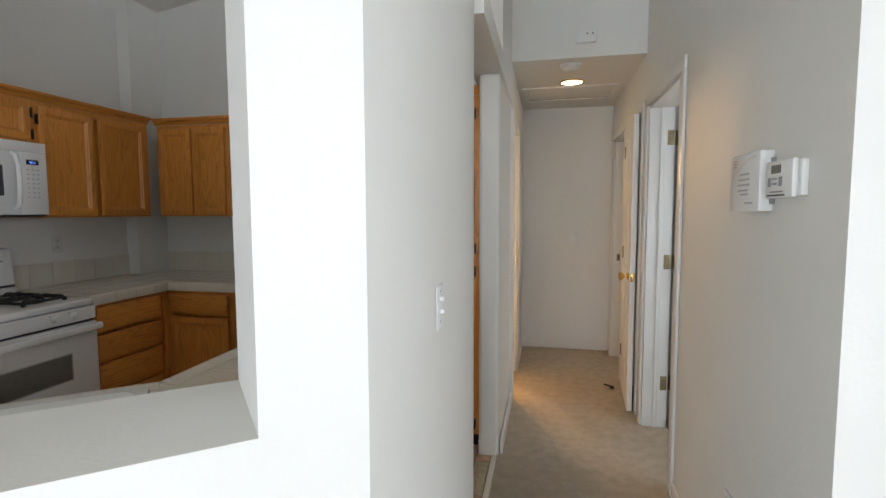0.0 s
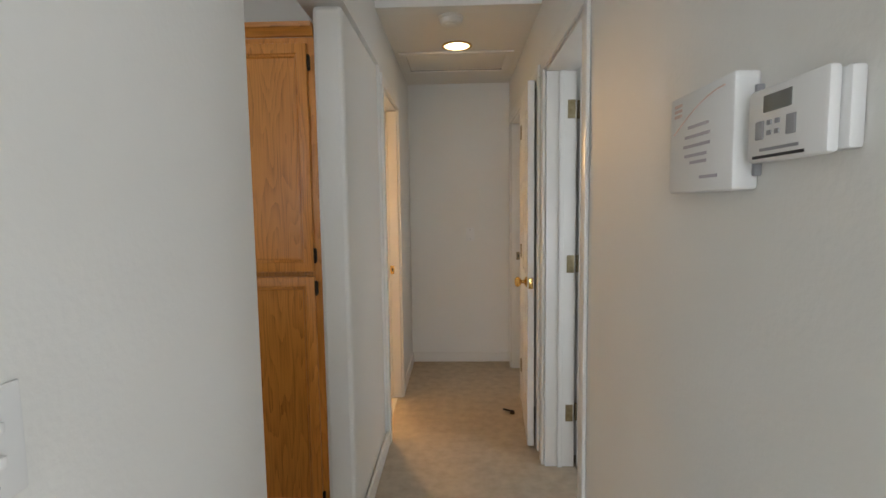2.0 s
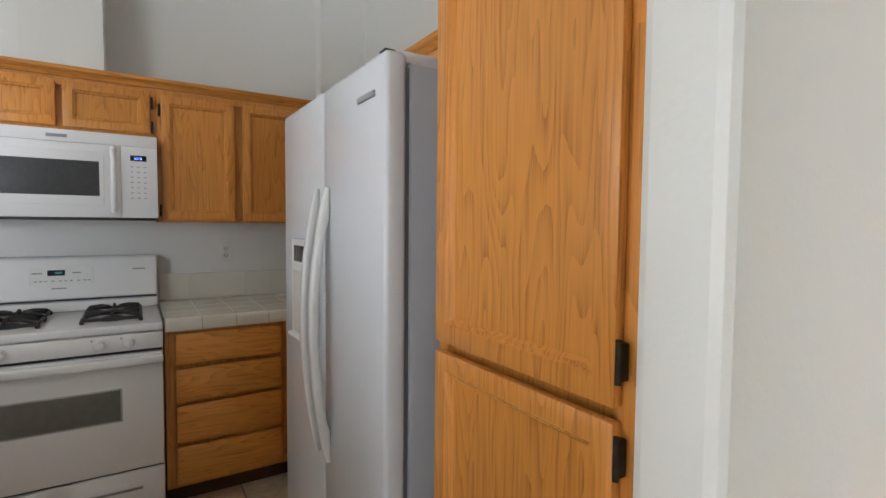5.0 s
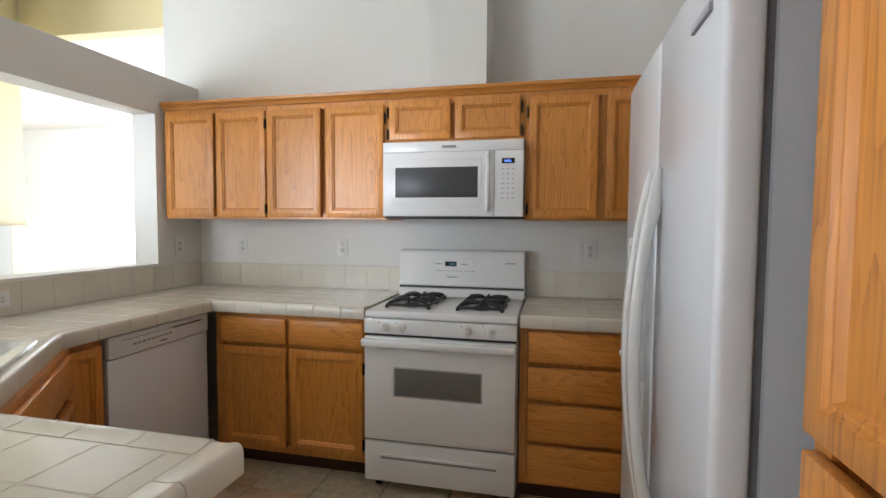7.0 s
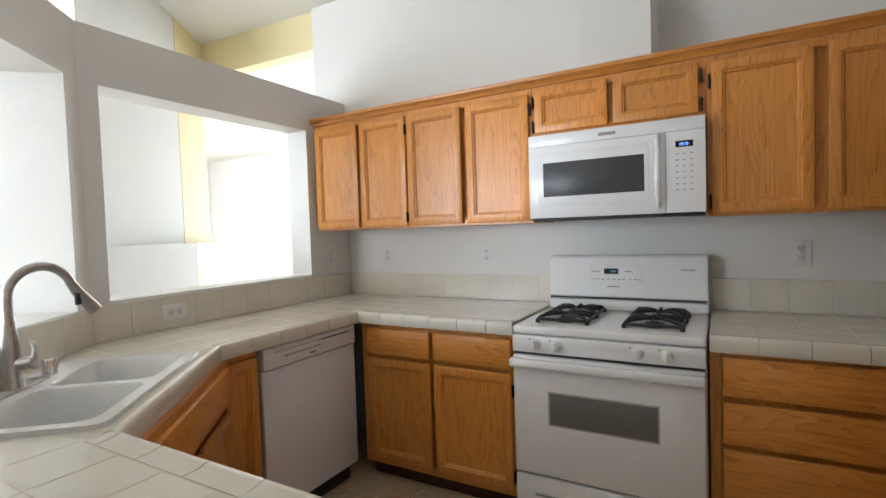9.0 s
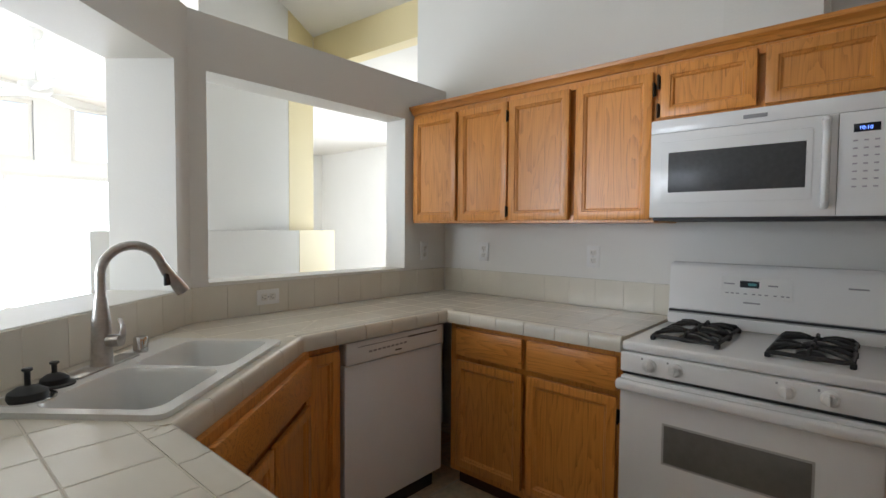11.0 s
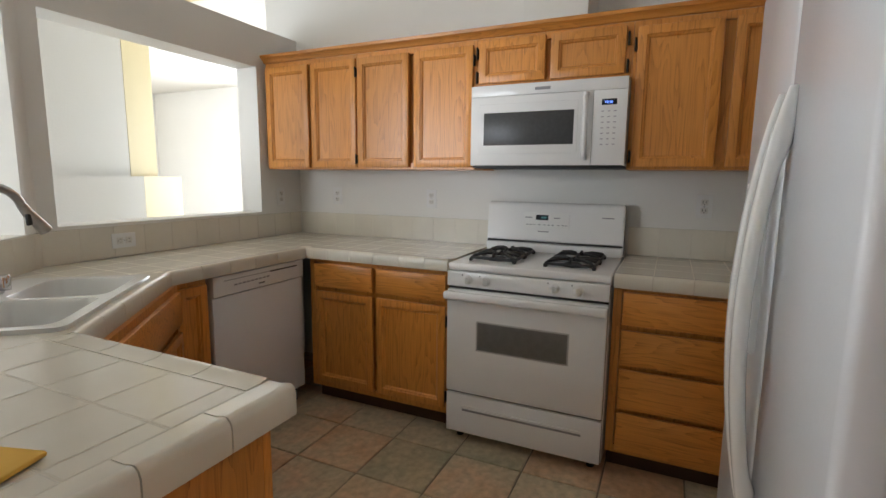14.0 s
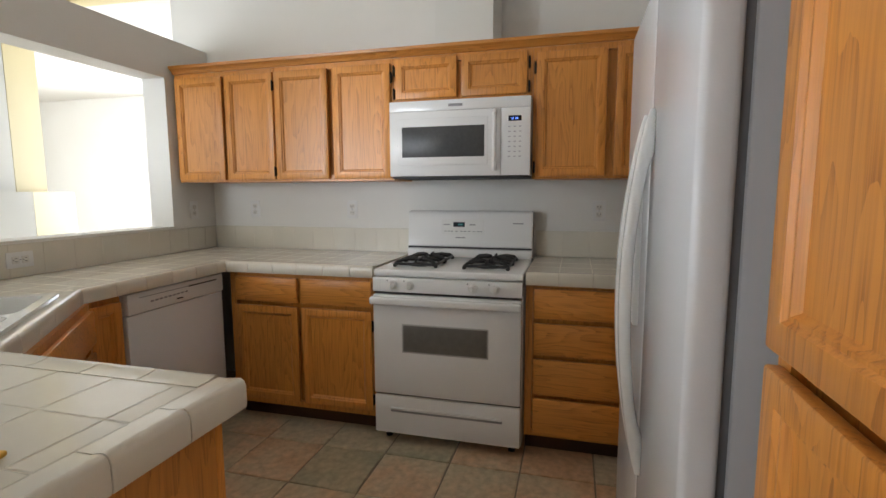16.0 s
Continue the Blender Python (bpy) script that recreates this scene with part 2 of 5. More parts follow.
def cyl(bm, a, b, r, r2=None, seg=20):
    """A closed round bar or cone from a to b."""
    a, b = Vector(a), Vector(b)
    d = b - a
    m = Matrix.Translation((a + b) / 2) @ d.to_track_quat("Z", "Y").to_matrix().to_4x4()
    bmesh.ops.create_cone(bm, cap_ends=True, segments=seg, radius1=r, radius2=r if r2 is None else r2, depth=d.length, matrix=m)
    return bm


def tube(bm, points, radii, seg=14):
    """A smooth swept tube through points."""
    pts = [Vector(p) for p in points]
    rings = []
    up = Vector((0.31, 0.17, 0.93))
    for i, p in enumerate(pts):
        d = (pts[min(i + 1, len(pts) - 1)] - pts[max(i - 1, 0)]).normalized()
        s = d.cross(up).normalized()
        u = s.cross(d)
        r = radii[i] if isinstance(radii, (list, tuple)) else radii
        rings.append([bm.verts.new(p + r * (math.cos(k * math.tau / seg) * s + math.sin(k * math.tau / seg) * u)) for k in range(seg)])
    for a, b in zip(rings, rings[1:]):
        for k in range(seg):
            bm.faces.new((a[k], a[(k + 1) % seg], b[(k + 1) % seg], b[k]))
    bm.faces.new(rings[0][::-1])
    bm.faces.new(rings[-1])
    return bm


def lathe(bm, rings, seg=24):
    """A turned body about z from (radius, z) pairs."""
    loops = [[bm.verts.new((r * math.cos(k * math.tau / seg), r * math.sin(k * math.tau / seg), z)) for k in range(seg)] for r, z in rings]
    for a, b in zip(loops, loops[1:]):
        for k in range(seg):
            bm.faces.new((a[k], a[(k + 1) % seg], b[(k + 1) % seg], b[k]))
    bm.faces.new(loops[0][::-1])
    bm.faces.new(loops[-1])
    return bm


def prism(bm, outline, z0, z1, holes=()):
    """An upright slab with the given plan, and holes through it."""
    from mathutils import geometry
    loops = [[Vector((x, y, 0)) for x, y in lp] for lp in (outline, *holes)]
    flat = [v for lp in loops for v in lp]
    low = [bm.verts.new((v.x, v.y, z0)) for v in flat]
    top = [bm.verts.new((v.x, v.y, z1)) for v in flat]
    for a, b, c in geometry.tessellate_polygon(loops):
        bm.faces.new((top[a], top[b], top[c]))
        bm.faces.new((low[c], low[b], low[a]))
    start = 0
    for lp in loops:
        k = len(lp)
        for i in range(k):
            j = (i + 1) % k
            bm.faces.new((low[start + i], low[start + j], top[start + j], top[start + i]))
        start += k
    bmesh.ops.recalc_face_normals(bm, faces=bm.faces)
    return bm


def link(name, bm, material, smooth=False):
    bmesh.ops.recalc_face_normals(bm, faces=bm.faces)
    me = bpy.data.meshes.new(name)
    bm.to_mesh(me)
    bm.free()
    me.materials.append(material)
    if smooth:
        me.shade_smooth()
        me.set_sharp_from_angle(angle=radians(40))
    return new(name, me)


def structure(name, bm, material, label, category, smooth=False):
    return tagged(link(name, bm, material, smooth), label, category, kind="structure")


def thing(name, place, label, category, group="", kind=""):
    """An Empty at the thing's base; place is its pose."""
    ob = new(name)
    ob.empty_display_size = 0.1
    ob.matrix_basis = place
    return tagged(ob, label, category, group, kind)


def part(name, bm, material, parent, label="", smooth=True):
    """One mesh under a thing or a part, in the thing's own coordinates."""
    ob = link(name, bm, material, smooth)
    ob.parent = parent
    return tagged(ob, label) if label else ob


def panel_door(w, h, rail=0.052, thick=0.019, x0=0.0, z0=0.0):
    """A framed cabinet door with a recessed flat panel; its back is at y = 0 and its face at y = -thick."""
    bm = boxes((x0, x0 + w, -thick, 0, z0, z0 + h), bevel=0.004)
    face = max((f for f in bm.faces if f.normal.y < -0.9), key=lambda f: f.calc_area())
    bmesh.ops.inset_region(bm, faces=[face], thickness=rail - 0.004, depth=0)
    bmesh.ops.inset_region(bm, faces=[face], thickness=0.006, depth=-0.006)
    bmesh.ops.inset_region(bm, faces=[face], thickness=0.006, depth=0)
    bmesh.ops.inset_region(bm, faces=[face], thickness=0.009, depth=-0.009)
    return bm


def slab_front(w, h, x0=0.0, z0=0.0, thick=0.019):
    """A drawer front with a routed edge."""
    bm = boxes((x0, x0 + w, -thick, 0, z0, z0 + h), bevel=0.0025)
    face = max((f for f in bm.faces if f.normal.y < -0.9), key=lambda f: f.calc_area())
    bmesh.ops.inset_region(bm, faces=[face], thickness=0.012, depth=0.004)
    return bm


def small_hinge(x, z, y=-0.006):
    bm = boxes((x - 0.005, x + 0.005, y - 0.016, y + 0.002, z - 0.026, z + 0.026), bevel=0.002)
    cyl(bm, (x, y - 0.014, z - 0.03), (x, y - 0.014, z + 0.03), 0.0045, seg=10)
    return bm

# ---- the setting ----
U_TOP = 2.032                            # top of the upper cabinets
RW, WW, NW = -3.15, -0.06, 3.40          # faces of the range wall, the window wall and the fridge wall
SWX, SWK = -0.25, -0.385                 # the switch wall's hall face and kitchen face
HL, HR, HF, HE = -0.215, 0.645, 3.32, 4.935   # the hall's sides, its lowered front and its end
HZ, RIDGE, EAVE = 2.40, 3.45, 2.95
CA = (-1.50, -0.06)                      # where the diagonal sink wall starts
DU, DN = (0.766, 0.643), (0.643, -0.766)


def diag(u, n):
    """A plan point u along the diagonal wall and n outward from its kitchen face."""
    return (CA[0] + DU[0] * u + DN[0] * n, CA[1] + DU[1] * u + DN[1] * n)


# floors
structure("ground", boxes((-60, 60, -60, 60, -0.35, -0.3)), GROUND, "dry bare ground outside the house", "ground")
structure("floor_carpet", boxes((HL - 0.03, 5.2, -6.6, 6.4, -0.12, 0.0), (-7.2, HL - 0.03, -6.6, 0.6, -0.12, -0.0005)), CARPET, "worn beige cut-pile carpet in hall and living room", "floor")
floor_base = structure("floor_kitchen", boxes((RW, HL - 0.034, 0.61, NW, -0.12, -0.006), (RW, -1.5, WW, 0.61, -0.1, -0.0065)), FLOOR_GROUT, "kitchen floor of slate-look ceramic tiles in brown and green", "floor")
structure("threshold", boxes((HL - 0.05, HL - 0.02, 1.8, 2.7, -0.004, 0.006), bevel=0.002), TILE, "pale tile threshold between kitchen and carpet", "threshold")

# range wall, fridge wall and the bump in their corner
structure("wall_range", boxes((RW - 0.15, RW, -0.33, NW + 0.15, -0.1, 4.0)), PAINT, "cream textured wall behind the gas range", "wall")
structure("wall_chase", boxes((RW, RW + 0.10, 3.10, NW, -0.05, 3.9), (RW, -2.845, 1.655, 1.968, U_TOP, 3.9)), PAINT, "boxed-out cream chase above and beside the cabinets", "wall")
structure("wall_fridge", boxes((RW, SWK, NW, NW + 0.12, -0.1, 4.0)), PAINT, "cream textured wall behind fridge and pantry", "wall")

# window wall with its pass-through
W0, W1, WZ0, WZ1, BEAM = -2.77, -1.575, 1.085, 2.005, 2.25
structure("wall_window", boxes((RW, W0, WW - 0.17, WW, -0.1, BEAM), (W0, W1, WW - 0.17, WW, -0.1, WZ0), (W0, W1, WW - 0.17, WW, WZ1, BEAM), (W1, CA[0], WW - 0.17, WW, -0.1, BEAM)), PAINT, "cream partition wall with an open pass-through", "wall")

# diagonal wall with its pass-through
T = 0.28
O0, O1, UE, UO = 0.10, 1.23, 1.456, 1.397
wall = bmesh.new()
mid = lambda a, b, z0, z1: prism(wall, [diag(a, 0), diag(b, 0), diag(b, T), diag(a, T)], z0, z1)
prism(wall, [diag(0, 0), diag(O0, 0), diag(O0, T), diag(-0.08, T - 0.06), (CA[0], WW - 0.17)], -0.1, BEAM)
mid(O0, O1, -0.1, 1.07)
mid(O0, O1, WZ1, BEAM)
prism(wall, [diag(O1, 0), diag(UE, 0), diag(UO, T), diag(O1, T)], -0.1, BEAM)
structure("wall_sink", wall, PAINT, "diagonal cream wall with an open pass-through over the sink", "wall")

# wall with the light switch, rounded at its end, and the beam over the kitchen entry
wall = bmesh.new()
end = [(SWX - 0.02 + 0.02 * math.sin(a), 1.78 + 0.02 * math.cos(a)) for a in (math.pi / 2, math.pi / 4, 0)]
y_out = diag(UO, T)[1]
prism(wall, [(SWK, diag(UE, 0)[1]), (SWX, y_out), *end, (SWK, 1.80)], -0.1, 2.25)
structure("wall_switch", wall, PAINT, "cream wall with rounded corner carrying the light switches", "wall", smooth=True)
structure("wall_over_entry", boxes((SWK, HL, 1.80, 2.605, 2.14, 2.25), (SWK, HL, 2.605, HF, 2.14, 4.0), (SWK, HL, HF, 3.41, 2.14, HZ)), PAINT, "cream wall and beam above the kitchen entry", "wall")
structure("wall_column", boxes((-0.343, SWX + 0.022, 2.61, 3.41, -0.1, 2.14), bevel=0.018), PAINT, "cream wall end with rounded corners beside the pantry", "wall")
structure("wall_hall_west", boxes((HL - 0.12, HL, 3.411, 3.47, -0.1, HZ), (HL - 0.12, HL, 3.47, 4.13, 2.04, HZ), (HL - 0.12, HL, 4.13, HE, -0.1, HZ)), PAINT, "cream hall wall beside the bathroom door", "wall")
structure("wall_hall_end", boxes((HL - 0.12, 2.2, HE, HE + 0.12, -0.1, HZ)), PAINT, "plain cream wall at the end of the hall", "wall")
structure("wall_hall_front", boxes((HL, HR, HF, HF + 0.10, HZ, 4.0)), PAINT, "cream wall above the lowered hall ceiling", "wall")
D1A, D1B = 2.42, 3.20                    # first bedroom door
D2A, D2B = 3.40, 3.975                    # closet door
D3A, D3B = 4.105, 4.757                    # door at the hall's end
DZ = 2.045
structure("wall_hall_east", boxes(
    (HR, HR + 0.145, 1.085, D1A, -0.1, 4.0), (HR, HR + 0.145, D1A, D1B, DZ, 4.0), (HR, HR + 0.145, D1B, D2A, -0.1, 4.0),
    (HR, HR + 0.145, D2A, D2B, DZ, 4.0), (HR, HR + 0.145, D2B, D3A, -0.1, HZ), (HR, HR + 0.145, D3A, D3B, DZ, HZ), (HR, HR + 0.145, D3B, HE, -0.1, HZ)), PAINT, "long cream hall wall with the thermostat and doors", "wall")
structure("wall_entry_east", boxes((HR + 0.145, 4.4, 1.085, 1.205, -0.1, 4.0)), PAINT, "cream wall turning off from the hall", "wall")
structure("ceiling_hall", boxes((HL - 0.12, HR + 0.12, HF + 0.1, HE + 0.12, HZ, HZ + 0.1)), CEIL, "low flat white hall ceiling", "ceiling")
structure("wall_bedroom", boxes((2.2, 2.3, 1.205, 1.5, -0.1, 2.6), (2.2, 2.3, 2.5, 4.3, -0.1, 2.6), (2.2, 2.3, 1.5, 2.5, -0.1, 0.9), (2.2, 2.3, 1.5, 2.5, 1.9, 2.6), (2.2, 2.3, 5.3, 6.0, -0.1, 2.6), (2.2, 2.3, 4.3, 5.3, -0.1, 0.9), (2.2, 2.3, 4.3, 5.3, 2.1, 2.6), (HR + 0.145, 2.2, 3.985, 4.06, -0.1, 2.45), (HR + 0.12, 2.2, 5.9, 6.0, -0.1, 2.6), (HR + 0.12, 2.2, 3.30, 3.38, -0.1, 2.6)), PAINT, "plain walls of the rooms beyond the hall", "wall")
structure("ceiling_bedroom", boxes((HR + 0.12, 2.3, 1.205, 6.0, 2.45, 2.55)), CEIL, "plain white bedroom ceiling", "ceiling")
# bathroom
structure("wall_bathroom", boxes((-2.0, HL - 0.12, HE + 0.4, HE + 0.5, -0.1, 2.4), (-2.0, -1.9, NW + 0.12, HE + 0.4, -0.1, 2.4)), PAINT, "cream bathroom walls in warm lamp light", "wall")
structure("ceiling_bathroom", boxes((-2.0, HL - 0.12, NW + 0.12, HE + 0.5, 2.4, 2.5)), CEIL, "bathroom ceiling", "ceiling")
structure("floor_bathroom", boxes((-2.0, HL - 0.031, NW + 0.12, HE + 0.5, -0.1, -0.001)), TILE, "pale bathroom floor", "floor")

# vaulted ceiling over kitchen and living room
RX = -0.1
ceil = bmesh.new()
for (xa, za), (xb, zb) in (((RW - 0.15, EAVE), (RX, RIDGE)), ((RX, RIDGE), (4.4, 2.45))):
    vs = [ceil.verts.new(p) for p in ((xa, -6.4, za), (xb, -6.4, zb), (xb, 3.6, zb), (xa, 3.6, za), (xa, -6.4, za + 0.12), (xb, -6.4, zb + 0.12), (xb, 3.6, zb + 0.12), (xa, 3.6, za + 0.12))]
    for f in ((0, 1, 2, 3), (7, 6, 5, 4), (0, 4, 5, 1), (1, 5, 6, 2), (2, 6, 7, 3), (3, 7, 4, 0)):
        ceil.faces.new([vs[i] for i in f])
structure("ceiling_vaulted", ceil, CEIL, "white vaulted ceiling rising to a ridge", "ceiling")
structure("ceiling_west_room", boxes((-6.6, RW - 0.15, -6.4, 0.6, 2.78, 2.88)), CEIL, "flat white ceiling of the bright room beyond", "ceiling")

# living room shell with its windows
structure("wall_south", boxes(
    (-6.6, -3.2, -6.4, -6.25, -0.1, 4.0), (1.4, 4.4, -6.4, -6.25, -0.1, 4.0), (-3.2, 1.4, -6.4, -6.25, 2.02, 2.20),
    (-2.35, -1.95, -6.4, -6.25, 2.20, 2.98), (1.2, 1.4, -6.4, -6.25, 2.20, 4.0), (-3.2, 1.2, -6.4, -6.25, 2.98, 4.0)), PAINT, "gable wall with a patio door and high windows", "wall")
structure("wall_west", boxes((-6.6, -6.45, -6.25, -3.9, -0.1, 2.9), (-6.6, -6.45, -1.3, 0.6, -0.1, 2.9), (-6.6, -6.45, -3.9, -1.3, -0.1, 0.4), (-6.6, -6.45, -3.9, -1.3, 2.5, 2.9)), PAINT, "wall of the bright room with a wide window", "wall")
structure("wall_west_room_north", boxes((-6.45, RW - 0.152, -0.4, -0.25, -0.1, 2.9)), PAINT, "plain white wall closing the bright room", "wall")
structure("wall_east", boxes((4.4, 4.55, -6.4, -4.2, -0.1, 4.0), (4.4, 4.55, -1.0, 1.2, -0.1, 4.0), (4.4, 4.55, -4.2, -1.0, -0.1, 0.4), (4.4, 4.55, -4.2, -1.0, 2.6, 4.0)), PAINT, "wall with a wide window on the entry side", "wall")
# free-standing walls seen through the pass-through
wall = bmesh.new()
prism(wall, [(-1.940, -1.020), (-2.760, -1.370), (-2.810, -1.490), (-1.990, -1.140)], -0.1, 4.0)
structure("wall_white_panel", wall, PAINT, "tall white wall beyond the pass-through", "wall")
wall = bmesh.new()
prism(wall, [(-2.765, -1.372), (-3.120, -1.570), (-3.180, -1.690), (-2.820, -1.490)], -0.1, 4.0)
structure("wall_yellow_panel", wall, YELLOW, "narrow pale yellow wall end beside the bright opening", "wall")
wall = bmesh.new()
prism(wall, [(-3.125, -1.572), (-3.185, -0.335), (-3.30, -0.335), (-3.24, -1.63)], 2.70, 4.0)
structure("wall_upper_west", boxes((RW - 0.15, RW - 0.03, -6.25, -1.70, 2.78, 3.9)), PAINT, "cream wall above the lower ceiling of the bright room", "wall")
structure("wall_yellow_header", wall, YELLOW, "pale yellow wall above the bright opening", "wall")
half = bmesh.new()
prism(half, [(-1.235, -0.467), (-2.720, -1.160), (-2.770, -1.260), (-1.285, -0.567)], -0.1, 1.31)
structure("half_wall", half, PAINT, "cream half-height wall beyond the pass-through", "half wall")
half = bmesh.new()
prism(half, [(-2.723, -1.162), (-3.430, -1.690), (-3.490, -1.790), (-2.773, -1.262)], -0.1, 1.31)
structure("half_wall_end", half, YELLOW, "pale yellow end of the half-height wall", "half wall")


def window_unit(name, place, w, h, panes, label):
    """A white framed window; origin at its lower middle."""
    ob = thing(name, place, label, "window", kind="structure")
    f = 0.05
    part("frame", boxes((-w / 2, w / 2, -0.03, 0.03, 0, f), (-w / 2, w / 2, -0.03, 0.03, h - f, h), (-w / 2, -w / 2 + f, -0.03, 0.03, f, h - f), (w / 2 - f, w / 2, -0.03, 0.03, f, h - f), bevel=0.004), TRIM, ob)
    step = (w - 2 * f) / panes
    for i in range(panes):
        xa = -w / 2 + f + i * step
        if i:
            part("mullion", boxes((xa - 0.025, xa + 0.025, -0.028, 0.028, f, h - f), bevel=0.003), TRIM, ob)
        g = part("pane", boxes((xa + 0.026, xa + step - 0.026, -0.003, 0.003, f, h - f)), GLASS, ob)
        g.visible_shadow = False


window_unit("patio_door", pose(-0.9, -6.3, 0, 0, 0, 180), 4.58, 2.02, 3, "white sliding glass patio door in the gable wall")
window_unit("window_high", pose(-2.775, -6.3, 2.20, 0, 0, 180), 0.84, 0.78, 1, "high fixed window under the gable")
window_unit("window_high", pose(-0.375, -6.3, 2.20, 0, 0, 180), 3.13, 0.78, 2, "high fixed window under the gable")
window_unit("window_west", pose(-6.5, -2.6, 0.4, 0, 0, 90), 2.58, 2.08, 2, "wide white framed window of the bright room")
window_unit("window_east", pose(4.45, -2.6, 0.4, 0, 0, -90), 3.18, 2.18, 3, "wide white framed window on the entry side")
window_unit("window_bedroom", pose(2.25, 2.0, 0.9, 0, 0, -90), 0.98, 0.99, 2, "white framed window of the bedroom")
window_unit("window_end_room", pose(2.25, 4.8, 0.9, 0, 0, -90), 0.98, 1.19, 2, "white framed window of the end room")

# baseboards
BB, BT = 0.085, 0.014
base = lambda x0, x1, y0, y1, label: structure("baseboard", boxes((x0, x1, y0, y1, 0.0, BB), bevel=0.004), TRIM, label, "baseboard")
base(HL + 0.002, HR - 0.002, HE - BT, HE - 0.0005, "white baseboard at the hall's end")
base(HL + 0.0005, HL + BT, 4.20, HE - BT - 0.001, "white baseboard beyond the bathroom door")
base(HL - 0.006, HL - 0.004 + BT, 2.63, 3.405, "white baseboard along the wall end")
base(-0.341, HL - 0.028, 2.61 - BT, 2.609, "white baseboard round the wall end")
base(HR - BT, HR - 0.0005, 1.09, D1A - 0.065, "white baseboard below the thermostat")
base(HR + 0.0, 4.0, 1.084 - BT, 1.0845, "white baseboard of the entry wall")
base(SWX + 0.0005, SWX + BT, 0.76, 1.77, "white baseboard below the light switches")


# ---- doors ----
def casing(name, ya, yb, x, side, label, depth=0.15):
    """Door trim on a wall that runs along y; side is +1 where the hall lies at +x."""
    ob = thing(name, pose(x, ya, 0), label, "door frame", kind="structure")
    w, t, n = 0.058, 0.016 * side, yb - ya
    lo, hi = min(0, t), max(0, t)
    lo, hi = (0.0005, hi) if side > 0 else (lo, -0.0005)
    part("casing", boxes((lo, hi, -w, 0.004, 0, DZ - 0.004), bevel=0.005), TRIM, ob)
    part("casing", boxes((lo, hi, n - 0.004, n + w, 0, DZ - 0.004), bevel=0.005), TRIM, ob)
    part("casing", boxes((lo, hi, -w, n + w, DZ - 0.004, DZ + w), bevel=0.005), TRIM, ob)
    a, b = sorted((-side * depth, -side * 0.001))
    part("jamb", boxes((a, b, 0.0005, 0.018, 0, DZ - 0.018), bevel=0.002), TRIM, ob)
    part("jamb", boxes((a, b, n - 0.018, n - 0.0005, 0, DZ - 0.018), bevel=0.002), TRIM, ob)
    part("head", boxes((a, b, 0.0005, n - 0.0005, DZ - 0.018, DZ - 0.0005), bevel=0.002), TRIM, ob)
    c = (a + b) / 2
    part("stop", boxes((c - 0.012, c + 0.012, 0.018, 0.030, 0, DZ - 0.019), bevel=0.003), TRIM, ob)
    part("stop", boxes((c - 0.012, c + 0.012, n - 0.030, n - 0.018, 0, DZ - 0.019), bevel=0.003), TRIM, ob)


def six_panel(w, h, t=0.035):
    """A moulded six-panel door leaf from its hinge edge at x = 0, centred on y."""
    bm = bmesh.new()
    s, mr = 0.11 * w / 0.71, 0.10 * w / 0.71
    xs = [0, s, (w - mr) / 2, (w + mr) / 2, w - s, w]
    zs = [0, 0.21, 0.77, 0.96, 1.50, 1.62, h - 0.12, h]
    grids = {}
    for side in (-1, 1):
        grids[side] = [[bm.verts.new((x, side * t / 2, z)) for z in zs] for x in xs]
        panels = []
        for i in range(5):
            for k in range(7):
                q = [grids[side][i][k], grids[side][i + 1][k], grids[side][i + 1][k + 1], grids[side][i][k + 1]]
                f = bm.faces.new(q if side < 0 else q[::-1])
                if i in (1, 3) and k in (1, 3, 5):
                    panels.append(f)
        bm.normal_update()
        bmesh.ops.inset_individual(bm, faces=panels, thickness=0.012, depth=-0.009)
        bmesh.ops.inset_individual(bm, faces=panels, thickness=0.006, depth=0)
        bmesh.ops.inset_individual(bm, faces=panels, thickness=0.022, depth=0.006)
    a, b = grids[-1], grids[1]
    for i in range(5):
        bm.faces.new((a[i][0], b[i][0], b[i + 1][0], a[i + 1][0]))
        bm.faces.new((a[i][7], a[i + 1][7], b[i + 1][7], b[i][7]))
    for k in range(7):
        bm.faces.new((a[0][k], a[0][k + 1], b[0][k + 1], b[0][k]))
        bm.faces.new((a[5][k], b[5][k], b[5][k + 1], a[5][k + 1]))
    return bm


def door_hinge(x, y, z, leaf_dx):
    bm = boxes((min(x, x + leaf_dx), max(x, x + leaf_dx), y - 0.002, y + 0.002, z - 0.045, z + 0.045), bevel=0.001)
    for k in range(5):
        cyl(bm, (x, y, z - 0.045 + 0.018 * k + 0.001), (x, y, z - 0.027 + 0.018 * k - 0.001), 0.0075, seg=12)
    return bm


def door_knob(parent, x, t, z, side):
    knob = bmesh.new()
    lathe(knob, [(0.030, 0), (0.031, 0.004), (0.024, 0.010), (0.011, 0.014), (0.010, 0.030), (0.020, 0.036), (0.028, 0.046), (0.028, 0.056), (0.020, 0.066), (0.006, 0.069)])
    bmesh.ops.transform(knob, matrix=Matrix.Translation((x, side * t / 2, z)) @ Matrix.Rotation(-side * math.pi / 2, 4, "X"), verts=knob.verts)
    part("knob", knob, BRASS, parent, "polished brass knob")


